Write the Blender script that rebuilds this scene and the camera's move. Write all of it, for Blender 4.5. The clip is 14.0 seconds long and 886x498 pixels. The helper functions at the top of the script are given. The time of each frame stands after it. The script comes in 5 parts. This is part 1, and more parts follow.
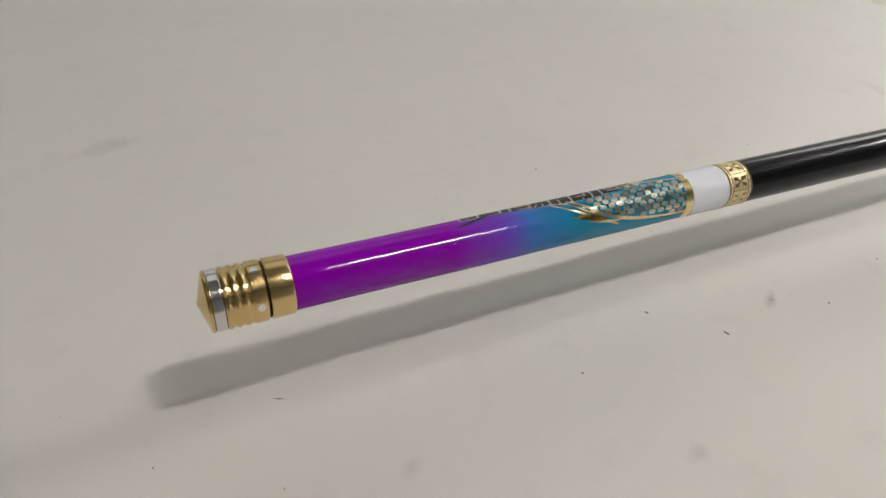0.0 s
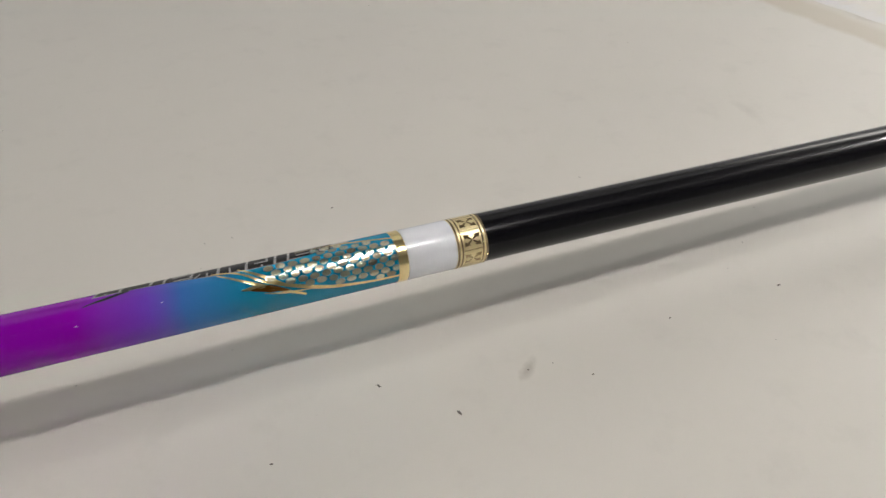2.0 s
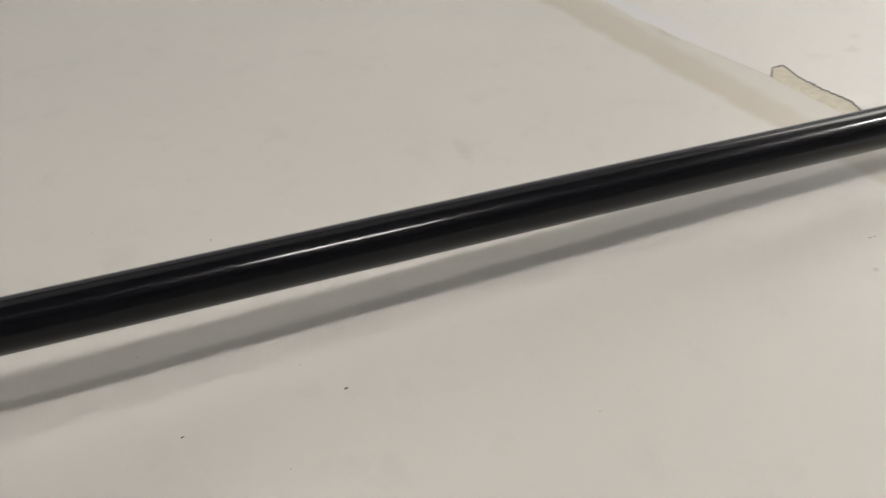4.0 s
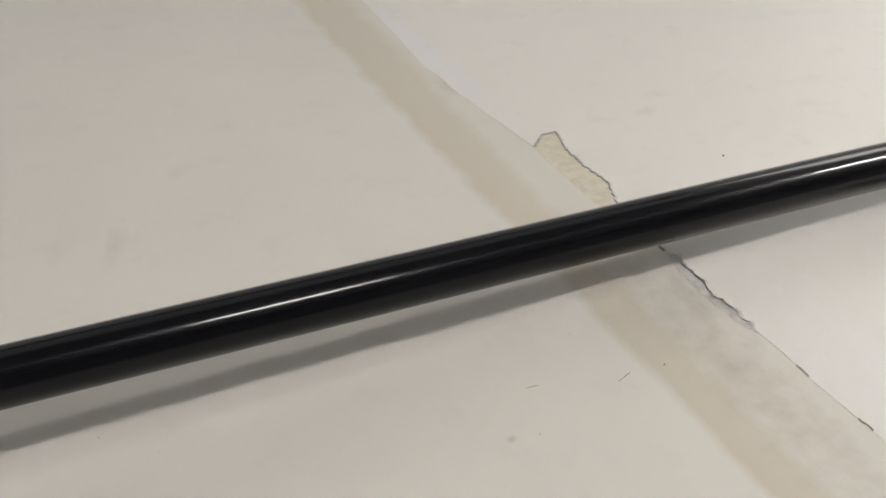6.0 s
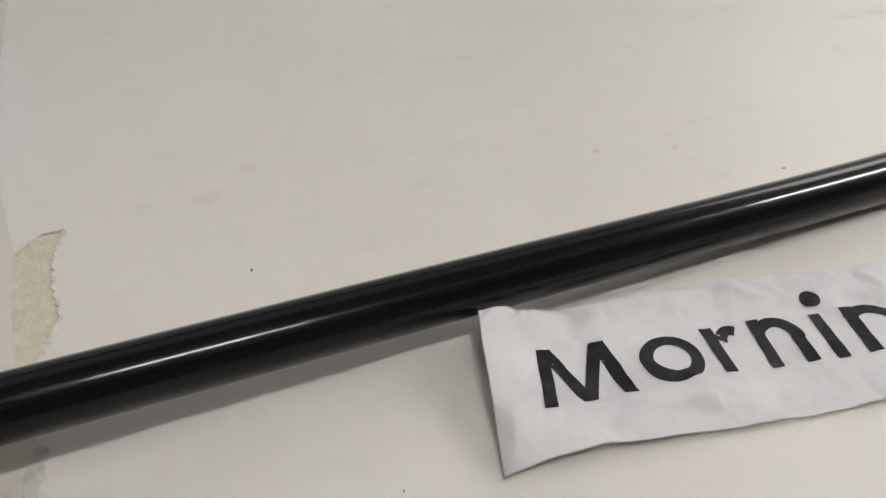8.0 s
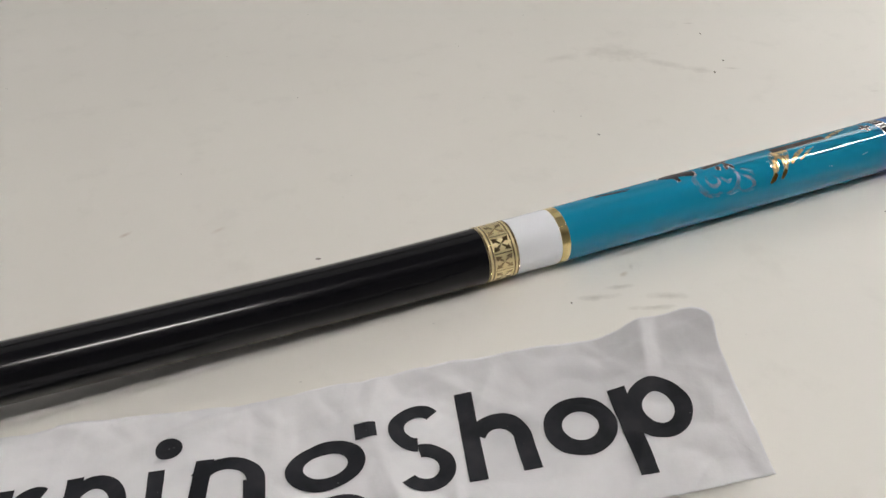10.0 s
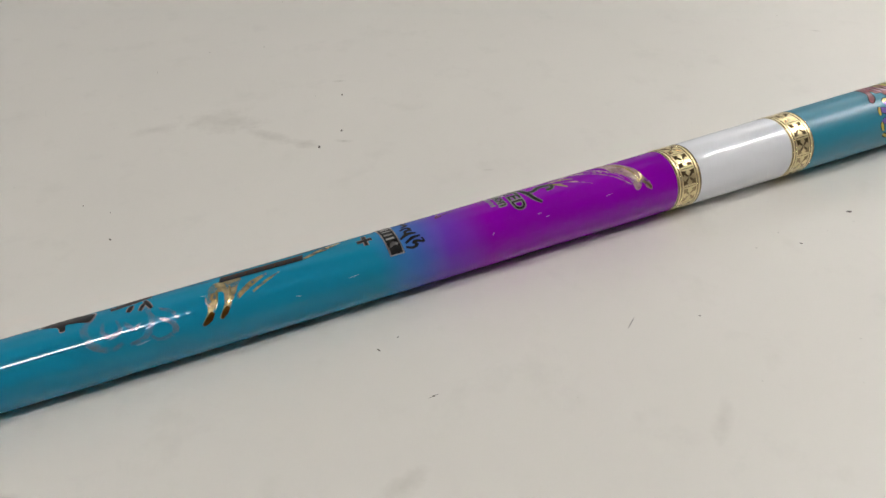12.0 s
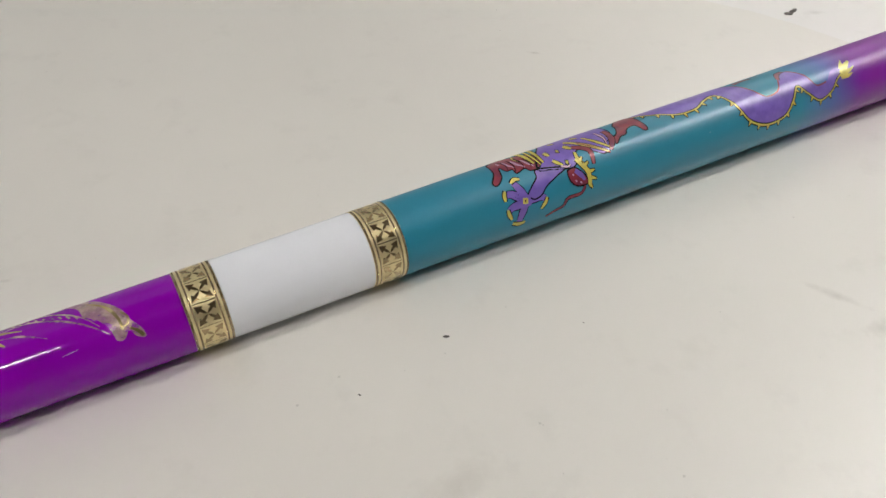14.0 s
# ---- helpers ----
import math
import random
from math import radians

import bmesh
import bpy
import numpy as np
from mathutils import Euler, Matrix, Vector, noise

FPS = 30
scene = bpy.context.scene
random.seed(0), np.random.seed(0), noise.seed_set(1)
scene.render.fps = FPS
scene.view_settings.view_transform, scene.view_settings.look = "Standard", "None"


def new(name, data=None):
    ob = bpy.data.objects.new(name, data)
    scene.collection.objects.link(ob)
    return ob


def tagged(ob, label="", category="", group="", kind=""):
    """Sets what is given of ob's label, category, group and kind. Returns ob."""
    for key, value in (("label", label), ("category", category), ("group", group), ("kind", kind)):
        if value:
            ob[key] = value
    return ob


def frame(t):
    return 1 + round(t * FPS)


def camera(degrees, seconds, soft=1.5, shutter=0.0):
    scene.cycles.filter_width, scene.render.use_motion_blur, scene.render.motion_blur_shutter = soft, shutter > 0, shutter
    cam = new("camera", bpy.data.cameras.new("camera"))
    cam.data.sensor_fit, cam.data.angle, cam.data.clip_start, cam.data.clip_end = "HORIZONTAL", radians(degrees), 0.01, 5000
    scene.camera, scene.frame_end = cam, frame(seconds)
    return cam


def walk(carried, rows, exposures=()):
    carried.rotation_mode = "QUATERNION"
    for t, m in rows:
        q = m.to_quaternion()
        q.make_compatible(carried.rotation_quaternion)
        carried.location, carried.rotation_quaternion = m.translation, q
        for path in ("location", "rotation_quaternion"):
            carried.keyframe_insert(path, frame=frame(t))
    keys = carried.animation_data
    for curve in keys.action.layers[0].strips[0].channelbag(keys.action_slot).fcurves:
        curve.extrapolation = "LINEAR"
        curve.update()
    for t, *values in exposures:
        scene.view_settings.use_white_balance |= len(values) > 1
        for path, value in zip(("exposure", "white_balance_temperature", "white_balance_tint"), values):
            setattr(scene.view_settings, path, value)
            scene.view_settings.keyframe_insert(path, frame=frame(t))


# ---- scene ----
cam = camera(64.9, 14.0)

# seconds, x, y, z, yaw, pitch, roll (degrees)
PATH = [
    (0.0, -0.0527, -0.1766, 0.1961, -24.39, -37.07, 0.71),
    (0.5, -0.0296, -0.1781, 0.1947, -23.65, -37.02, 0.08),
    (1.0, -0.0010, -0.1793, 0.1940, -23.38, -37.40, 0.19),
    (1.5, 0.0307, -0.1801, 0.1926, -23.01, -37.25, 0.06),
    (2.0, 0.0695, -0.1828, 0.1954, -22.90, -37.36, -0.19),
    (2.5, 0.1055, -0.1858, 0.1921, -23.03, -37.22, -0.21),
    (3.0, 0.1619, -0.1951, 0.1946, -22.36, -37.14, -0.91),
    (3.2, 0.1847, -0.1987, 0.1938, -22.12, -37.27, -1.18),
    (5.3, 0.3777, -0.1846, 0.1865, -21.83, -38.05, -1.16),
    (5.5, 0.3964, -0.1838, 0.1863, -21.79, -37.95, -1.07),
    (6.0, 0.4407, -0.1785, 0.1923, -22.64, -37.96, -0.29),
    (6.5, 0.4990, -0.1750, 0.1955, -23.38, -38.68, 0.59),
    (7.0, 0.5607, -0.1723, 0.1911, -23.86, -38.85, 0.67),
    (7.5, 0.6226, -0.1637, 0.1885, -23.79, -38.91, 0.47),
    (8.0, 0.6887, -0.1643, 0.1884, -24.41, -39.10, 0.82),
    (8.2, 0.7112, -0.1703, 0.1938, -24.80, -39.20, 0.96),
    (10.3, 0.9761, -0.2021, 0.1982, -21.12, -39.54, -0.97),
    (10.5, 1.0033, -0.2034, 0.1952, -21.34, -39.31, -0.85),
    (11.0, 1.0626, -0.2009, 0.1898, -22.25, -39.15, -0.77),
    (11.5, 1.1185, -0.2016, 0.1896, -23.54, -39.05, -0.44),
    (12.0, 1.1739, -0.2048, 0.1933, -24.28, -38.96, -0.44),
    (12.5, 1.2117, -0.2027, 0.1894, -25.37, -39.01, -0.46),
    (13.0, 1.2558, -0.1974, 0.1868, -27.09, -38.98, -0.08),
    (13.5, 1.3064, -0.1889, 0.1863, -29.35, -40.62, 1.27),
    (14.0, 1.3654, -0.1819, 0.1976, -32.09, -42.68, 3.09),
]


def camera_pose(x, y, z, yaw, pitch, roll):
    a, b = radians(yaw), radians(pitch)
    ahead = Vector((-math.sin(a) * math.cos(b), math.cos(a) * math.cos(b), math.sin(b)))
    level = Vector((math.cos(a), math.sin(a), 0))
    above = level.cross(ahead)
    c, s = math.cos(radians(roll)), math.sin(radians(roll))
    right, up = c * level + s * above, c * above - s * level
    m = Matrix((right, up, -ahead)).transposed().to_4x4()
    m.translation = (x, y, z)
    return m


# the camera stops down a little over the paler second sheet
EXPOSURES = [(0.0, 0.22), (3.0, 0.20), (5.5, 0.15), (6.5, 0.11), (7.5, -0.01), (8.2, -0.04), (10.5, -0.17), (11.5, -0.30), (12.0, -0.24), (14.0, -0.27)]
walk(cam, [(t, camera_pose(*p)) for t, *p in PATH], EXPOSURES)

# ---- light ----
PANEL_MAIN, FILL_BEYOND, FILL_NORTH, FILL_SOUTH, FILL_EAST, TUBE_DIM, FILL_SHEET, PANEL_FAR = 62.0, 40.0, 0.48, 1.2, 4.8, 2.5, 0.40, 94.0
world = bpy.data.worlds.new("room_dark")
world.use_nodes = True
world.node_tree.nodes["Background"].inputs[0].default_value = (0.9, 0.95, 1.0, 1)
world.node_tree.nodes["Background"].inputs[1].default_value = 0.05
scene.world = world


# ---- materials ----
def base_material(name, color, rough=0.5, metal=0.0, coat=0.0, coat_rough=0.03, spec=0.5):
    mat = bpy.data.materials.new(name)
    mat.use_nodes = True
    b = mat.node_tree.nodes["Principled BSDF"]
    b.inputs["Base Color"].default_value = (*color, 1)
    b.inputs["Roughness"].default_value = rough
    b.inputs["Metallic"].default_value = metal
    b.inputs["Coat Weight"].default_value = coat
    b.inputs["Coat Roughness"].default_value = coat_rough
    b.inputs["Specular IOR Level"].default_value = spec
    return mat


def node(mat, kind, **values):
    n = mat.node_tree.nodes.new(kind)
    for key, value in values.items():
        n.inputs[key.replace("_", " ")].default_value = value
    return n


def join(mat, a, out, b, inp):
    mat.node_tree.links.new(a.outputs[out], b.inputs[inp])


def coords(mat):
    return mat.node_tree.nodes.new("ShaderNodeTexCoord")


def noise_node(mat, source, scale, detail=4.0, rough=0.55):
    n = node(mat, "ShaderNodeTexNoise", Scale=scale, Detail=detail, Roughness=rough)
    join(mat, source, "Object", n, "Vector")
    return n


def ramp(mat, source, out, stops):
    r = mat.node_tree.nodes.new("ShaderNodeValToRGB")
    el = r.color_ramp.elements
    while len(el) < len(stops):
        el.new(0.5)
    for e, (p, c) in zip(el, stops):
        e.position = p
        e.color = (*c, 1) if len(c) == 3 else c
    join(mat, source, out, r, "Fac")
    return r


def mix(mat, fac, a, b, mode="MIX"):
    """A colour mix; each of fac, a, b is a value or a (node, output) pair."""
    m = mat.node_tree.nodes.new("ShaderNodeMix")
    m.data_type, m.blend_type = "RGBA", mode
    for value, index in ((fac, 0), (a, 6), (b, 7)):
        if isinstance(value, tuple) and isinstance(value[0], bpy.types.Node):
            mat.node_tree.links.new(value[0].outputs[value[1]], m.inputs[index])
        elif index == 0:
            m.inputs[0].default_value = value
        else:
            m.inputs[index].default_value = (*value, 1)
    return m


def bump(mat, source, out, strength, distance):
    b = node(mat, "ShaderNodeBump", Strength=strength, Distance=distance)
    join(mat, source, out, b, "Height")
    join(mat, b, "Normal", mat.node_tree.nodes["Principled BSDF"], "Normal")
    return b


def bsdf(mat):
    return mat.node_tree.nodes["Principled BSDF"]


def math_node(mat, op, a, b=None):
    m = mat.node_tree.nodes.new("ShaderNodeMath")
    m.operation = op
    for i, value in enumerate((a, b)):
        if value is None:
            continue
        if isinstance(value, tuple):
            mat.node_tree.links.new(value[0].outputs[value[1]], m.inputs[i])
        else:
            m.inputs[i].default_value = value
    return m


def mottled(name, color, other, scale, rough=0.5, metal=0.0, coat=0.0, grain=0.0, grain_scale=900.0, depth=0.0002, spec=0.5):
    """A surface that wanders between two colours, with a fine grain."""
    mat = base_material(name, color, rough, metal, coat, spec=spec)
    tc = coords(mat)
    n = noise_node(mat, tc, scale)
    r = ramp(mat, n, "Fac", [(0.35, color), (0.68, other)])
    join(mat, r, "Color", bsdf(mat), "Base Color")
    if grain:
        g = noise_node(mat, tc, grain_scale, 3.0)
        bump(mat, g, "Fac", grain, depth)
    return mat


def sheer(name, color, other, scale, low, high):
    """A thin, patchy foil print through which the lacquer shows."""
    mat = mottled(name, color, other, scale, 0.3, 0.5)
    n = noise_node(mat, coords(mat), scale * 1.7, 4.0)
    r = ramp(mat, n, "Fac", [(0.36, (low,) * 3), (0.64, (high,) * 3)])
    join(mat, r, "Color", bsdf(mat), "Alpha")
    return mat


def printed_ink():
    """Black print on paper, with small cracks and flecks where creases broke it."""
    mat = base_material("printed_black_ink", (0.018, 0.019, 0.022), 0.6, spec=0.15)
    tc = coords(mat)
    cloud = noise_node(mat, tc, 70.0, 3.0)
    c = ramp(mat, cloud, "Fac", [(0.35, (0.014, 0.015, 0.018)), (0.7, (0.032, 0.033, 0.038))])
    crack = noise_node(mat, tc, 330.0, 5.0)
    f = ramp(mat, crack, "Fac", [(0.72, (0, 0, 0)), (0.77, (0.8, 0.8, 0.8))])
    join(mat, mix(mat, (f, "Color"), (c, "Color"), (0.55, 0.55, 0.57)), 2, bsdf(mat), "Base Color")
    return mat


def covering_paper(name, color, stains, band=False):
    """Used cream covering paper: clouding, grey handling dirt, fine specks, soft undulation, single stains and tone
    patches (x, y, rx, ry, turn, depth).
    """
    mat = base_material(name, color, 0.45, spec=0.8)
    tc = coords(mat)
    cloud = noise_node(mat, tc, 5.0, 3.0)
    c0 = ramp(mat, cloud, "Fac", [(0.3, tuple(v * 0.95 for v in color)), (0.7, color)])
    dirt = noise_node(mat, tc, 38.0, 6.0, 0.62)
    d0 = ramp(mat, dirt, "Fac", [(0.56, (0, 0, 0)), (0.8, (0.16, 0.16, 0.16))])
    c1 = mix(mat, (d0, "Color"), (c0, "Color"), (0.36, 0.35, 0.31))
    fleck = noise_node(mat, tc, 240.0, 2.0)
    f0 = ramp(mat, fleck, "Fac", [(0.76, (0, 0, 0)), (0.8, (0.30, 0.30, 0.30))])
    last = mix(mat, (f0, "Color"), (c1, 2), (0.22, 0.21, 0.19))
    ragged = noise_node(mat, tc, 90.0, 5.0, 0.65)
    for x, y, rx, ry, turn, depth, *tint in stains:
        mp = node(mat, "ShaderNodeMapping")
        mp.vector_type = "TEXTURE"
        mp.inputs["Location"].default_value = (x, y, 0)
        mp.inputs["Rotation"].default_value = (0, 0, radians(turn))
        mp.inputs["Scale"].default_value = (rx, ry, 1)
        join(mat, tc, "Object", mp, "Vector")
        ln = mat.node_tree.nodes.new("ShaderNodeVectorMath")
        ln.operation = "LENGTH"
        join(mat, mp, "Vector", ln, 0)
        warped = math_node(mat, "ADD", (ln, "Value"), (math_node(mat, "MULTIPLY", (ragged, "Fac"), 2.2), 0))
        sub = math_node(mat, "SUBTRACT", 2.1, (warped, 0))
        cl = math_node(mat, "MULTIPLY", (sub, 0), depth * 0.32)
        cl.use_clamp = True
        last = mix(mat, (cl, 0), (last, 2), tint[0] if tint else (0.29, 0.265, 0.22))
    if band:
        # yellowed glue band beside the seam, its edges uneven and soft
        sp = node(mat, "ShaderNodeSeparateXYZ")
        join(mat, tc, "Object", sp, "Vector")
        slant = math_node(mat, "MULTIPLY", (sp, "Y"), 0.062)
        wide = math_node(mat, "ADD", (slant, 0), 0.0275)
        off = math_node(mat, "ADD", (math_node(mat, "ADD", (sp, "X"), (slant, 0)), 0), -0.5715)
        u = math_node(mat, "DIVIDE", (off, 0), (wide, 0))
        wob = math_node(mat, "MULTIPLY", (math_node(mat, "SUBTRACT", (noise_node(mat, tc, 42.0, 4.0), "Fac"), 0.5), 0), 0.35)
        uu = math_node(mat, "MULTIPLY", (math_node(mat, "ADD", (u, 0), (wob, 0)), 0), 0.5)
        g = ramp(mat, uu, 0, [(0.0, (0, 0, 0)), (0.10, (0.62, 0.62, 0.62)), (0.38, (0.55, 0.55, 0.55)), (0.52, (0.16, 0.16, 0.16)), (0.80, (0.20, 0.20, 0.20))])
        last = mix(mat, (g, "Color"), (last, 2), (0.53, 0.47, 0.36))
    join(mat, last, 2, bsdf(mat), "Base Color")
    soft = noise_node(mat, tc, 9.0, 2.0)
    fine = noise_node(mat, tc, 700.0, 3.0)
    both = math_node(mat, "ADD", (math_node(mat, "MULTIPLY", (soft, "Fac"), 6.0), 0), (math_node(mat, "MULTIPLY", (fine, "Fac"), 0.10), 0))
    bump(mat, both, 0, 0.35, 0.0006)
    return mat


def lacquer(name, stops, x0, x1, rough=0.25, coat=0.7, coat_rough=0.02, flake=0.04, spec=None):
    """Sprayed lacquer whose colour fades along the rod from x0 to x1."""
    mat = base_material(name, stops[0][1], rough, coat=coat, coat_rough=coat_rough, spec=spec if spec is not None else 0.0 if coat > 0.35 else 0.42)
    tc = coords(mat)
    sp = node(mat, "ShaderNodeSeparateXYZ")
    join(mat, tc, "Object", sp, "Vector")
    wob = noise_node(mat, tc, 60.0, 2.0)
    wx = math_node(mat, "ADD", (sp, "X"), (math_node(mat, "MULTIPLY", (math_node(mat, "SUBTRACT", (wob, "Fac"), 0.5), 0), 0.006), 0))
    mr = node(mat, "ShaderNodeMapRange")
    mr.inputs["From Min"].default_value, mr.inputs["From Max"].default_value = x0, x1
    join(mat, wx, 0, mr, "Value")
    r = ramp(mat, mr, "Result", stops)
    sand = noise_node(mat, tc, 2600.0, 2.0)
    s0 = ramp(mat, sand, "Fac", [(0.3, (1 - flake,) * 3), (0.7, (1, 1, 1))])
    c = mix(mat, 1.0, (r, "Color"), (s0, "Color"), "MULTIPLY")
    join(mat, c, 2, bsdf(mat), "Base Color")
    peel = noise_node(mat, tc, 260.0, 2.0)
    bump(mat, peel, "Fac", 0.05, 0.0001)
    return mat


def glow(name, color, strength):
    mat = bpy.data.materials.new(name)
    mat.use_nodes = True
    nt = mat.node_tree
    nt.nodes.remove(nt.nodes["Principled BSDF"])
    e = nt.nodes.new("ShaderNodeEmission")
    e.inputs["Color"].default_value, e.inputs["Strength"].default_value = (*color, 1), strength
    nt.links.new(e.outputs[0], nt.nodes["Material Output"].inputs[0])
    return mat


MAGENTA, TEAL = (0.26, 0.0005, 0.41), (0.008, 0.235, 0.39)
CREAM = (0.72, 0.70, 0.645)

M = {}
OPEN_STAINS = [
    (-0.083, 0.2246, 0.022, 0.012, 10, 0.9),
    (0.0868, -0.0793, 0.006, 0.005, 20, 1.2),
    (-0.004, -0.0456, 0.006, 0.004, 30, 0.8),
    (0.169, -0.0286, 0.009, 0.0028, 35, 1.3),
    (0.3206, -0.0992, 0.005, 0.004, 0, 0.9),
    (0.40, 0.11, 0.02, 0.006, 80, 0.5)]
SEAM_STAINS_TONES = [
    (0.6035, 0.206, 0.006, 0.020, 0, 1.4, (0.40, 0.38, 0.35)),
    # next two: grey-tan tone from the glue band to the sheet's edge
    (0.606, -0.055, 0.019, 0.095, 2, 2.0, (0.50, 0.465, 0.41)),
    (0.618, -0.02, 0.007, 0.022, 0, 1.3, (0.42, 0.39, 0.35)),
    (0.5135, 0.054, 0.006, 0.003, 10, 0.7),
    (0.5169, -0.0544, 0.002, 0.0016, 0, 1.3)]
M["paper_a"] = covering_paper("cream_covering_paper", CREAM, OPEN_STAINS + SEAM_STAINS_TONES, True)
GLUE_STAINS = [
    (0.72, 0.142, 0.010, 0.007, 0, 0.6, (0.50, 0.44, 0.33)),
    (0.612, 0.26, 0.014, 0.13, 3, 2.2, (0.74, 0.75, 0.79)),
    (0.650, -0.10, 0.030, 0.10, 0, 1.8, (0.80, 0.795, 0.79)),
    (0.7005, 0.1248, 0.010, 0.006, 20, 1.0, (0.55, 0.48, 0.36)),
    (0.8905, 0.0893, 0.0035, 0.0016, 25, 1.6, (0.42, 0.30, 0.24)),
    (0.9316, 0.0766, 0.0045, 0.0014, 20, 0.9, (0.45, 0.34, 0.28))]
STREAKS = [
    (1.069, -0.0297, 0.010, 0.0022, -16, 1.3),
    (1.081, -0.0277, 0.007, 0.0016, -14, 1.2),
    (1.087, -0.0435, 0.011, 0.0018, -18, 1.4),
    (1.096, -0.0400, 0.013, 0.0024, -20, 1.2),
    (1.0873, -0.0216, 0.0030, 0.0016, 20, 1.5, (0.36, 0.27, 0.17)),
    (1.0926, -0.0186, 0.0024, 0.0014, 60, 1.1)]
SMUDGES = [
    (1.206, 0.172, 0.026, 0.014, -30, 0.9),
    (1.225, 0.146, 0.020, 0.006, -50, 0.8),
    (1.2408, 0.1288, 0.012, 0.005, -40, 1.1),
    (1.17, 0.178, 0.016, 0.006, 0, 0.6),
    (1.283, 0.1937, 0.005, 0.002, -20, 1.3),
    (1.32, 0.0621, 0.004, 0.0016, -20, 1.2),
    (1.2622, 0.1216, 0.005, 0.002, -30, 1.2),
    (1.6164, 0.1267, 0.005, 0.002, -40, 1.1),
    (1.211, -0.0884, 0.010, 0.005, 10, 0.7)]
STRIP_SIDE_STAINS = [
    (1.43, -0.095, 0.02, 0.008, 0, 0.6),
    (1.606, -0.098, 0.014, 0.003, -60, 0.9),
    (1.607, -0.118, 0.008, 0.006, 0, 1.0),
    (1.32, -0.11, 0.012, 0.004, 40, 0.6)]
M["paper_b"] = covering_paper("pale_covering_paper", (0.77, 0.752, 0.705), GLUE_STAINS + STREAKS + SMUDGES + STRIP_SIDE_STAINS)
# grey that paints the shadow line and dirt along torn edges
M["torn_rim"] = mottled("torn_edge_shade", (0.50, 0.475, 0.435), (0.66, 0.63, 0.58), 260.0, 0.95)
M["torn_core"] = mottled("torn_board_core", (0.70, 0.665, 0.55), (0.60, 0.56, 0.44), 180.0, 0.9, grain=0.8, grain_scale=600.0, depth=0.0006)
M["torn_white"] = mottled("torn_paper_fibre", (0.72, 0.71, 0.68), (0.52, 0.50, 0.46), 160.0, 0.95, grain=0.8, grain_scale=900.0, depth=0.0005)
M["ink"] = printed_ink()
M["black_print"] = mottled("black_print_under_lacquer", (0.006, 0.006, 0.007), (0.012, 0.012, 0.012), 200.0, 0.5, coat=0.6, spec=0.1)
M["scale_foil"] = mottled("pale_gold_scale_foil", (0.84, 0.82, 0.66), (0.70, 0.66, 0.50), 330.0, 0.26, 1.0)
M["debris"] = mottled("dark_debris", (0.07, 0.065, 0.06), (0.2, 0.18, 0.16), 400.0, 0.8)
M["front"] = lacquer("magenta_to_teal_lacquer", [(0.0, MAGENTA), (0.42, (0.16, 0.06, 0.52)), (0.62, (0.05, 0.17, 0.50)), (1.0, TEAL)], 0.028, 0.078)
M["middle"] = lacquer("teal_to_magenta_lacquer", [(0.0, TEAL), (0.35, (0.06, 0.14, 0.46)), (0.62, (0.15, 0.045, 0.46)), (1.0, MAGENTA)], 1.234, 1.283)
M["satin"] = lacquer("satin_teal_to_magenta_lacquer", [(0.0, (0.024, 0.245, 0.365)), (0.4, (0.07, 0.14, 0.43)), (0.8, (0.20, 0.003, 0.34)), (1.0, (0.22, 0.001, 0.32))], 1.672, 1.73, 0.42, 0.06, 0.2, 0.10)
M["black"] = lacquer("black_lacquer", [(0.0, (0.004, 0.004, 0.006)), (1.0, (0.005, 0.005, 0.007))], 0.0, 1.0, 0.25, 0.29, 0.065, 0.2, 0.11)
M["white"] = lacquer("white_enamel", [(0.0, (0.83, 0.855, 0.905)), (1.0, (0.83, 0.855, 0.905))], 0.0, 1.0, 0.35, 0.7, 0.05, 0.02)
M["gold"] = mottled("gold_plated_metal", (0.66, 0.47, 0.18), (0.74, 0.56, 0.27), 60.0, 0.22, 1.0, grain=0.06, grain_scale=500.0)
M["foil"] = mottled("gold_foil", (0.93, 0.80, 0.44), (0.83, 0.68, 0.32), 150.0, 0.2, 1.0, grain=0.12, grain_scale=420.0)
M["foil_dark"] = mottled("mirror_gold_foil", (0.56, 0.43, 0.25), (0.44, 0.33, 0.18), 300.0, 0.06, 1.0)
M["foil_satin"] = mottled("satin_gold_foil", (0.88, 0.77, 0.45), (0.80, 0.68, 0.38), 150.0, 0.40, 0.9, grain=0.12, grain_scale=420.0)
M["silver"] = mottled("polished_silver_metal", (0.72, 0.72, 0.74), (0.80, 0.80, 0.80), 60.0, 0.16, 1.0)
M["outline"] = mottled("silver_foil_outline", (0.62, 0.62, 0.62), (0.5, 0.5, 0.5), 200.0, 0.25, 1.0)
M["holo"] = sheer("pale_pink_foil", (0.46, 0.36, 0.40), (0.36, 0.42, 0.50), 220.0, 0.02, 0.42)
M["copper"] = mottled("copper_foil", (0.50, 0.22, 0.05), (0.36, 0.15, 0.03), 200.0, 0.22, 1.0)
M["smear"] = sheer("ochre_foil_smear", (0.42, 0.30, 0.10), (0.62, 0.50, 0.26), 160.0, 0.25, 0.95)
M["smear_pale"] = sheer("cream_pink_foil", (0.62, 0.40, 0.36), (0.80, 0.70, 0.50), 130.0, 0.2, 0.85)
M["scratch"] = mottled("white_scratch_glint", (0.80, 0.82, 0.84), (0.65, 0.68, 0.72), 300.0, 0.3)
M["gap"] = base_material("black_rubber_gap", (0.01, 0.01, 0.01), 0.6)
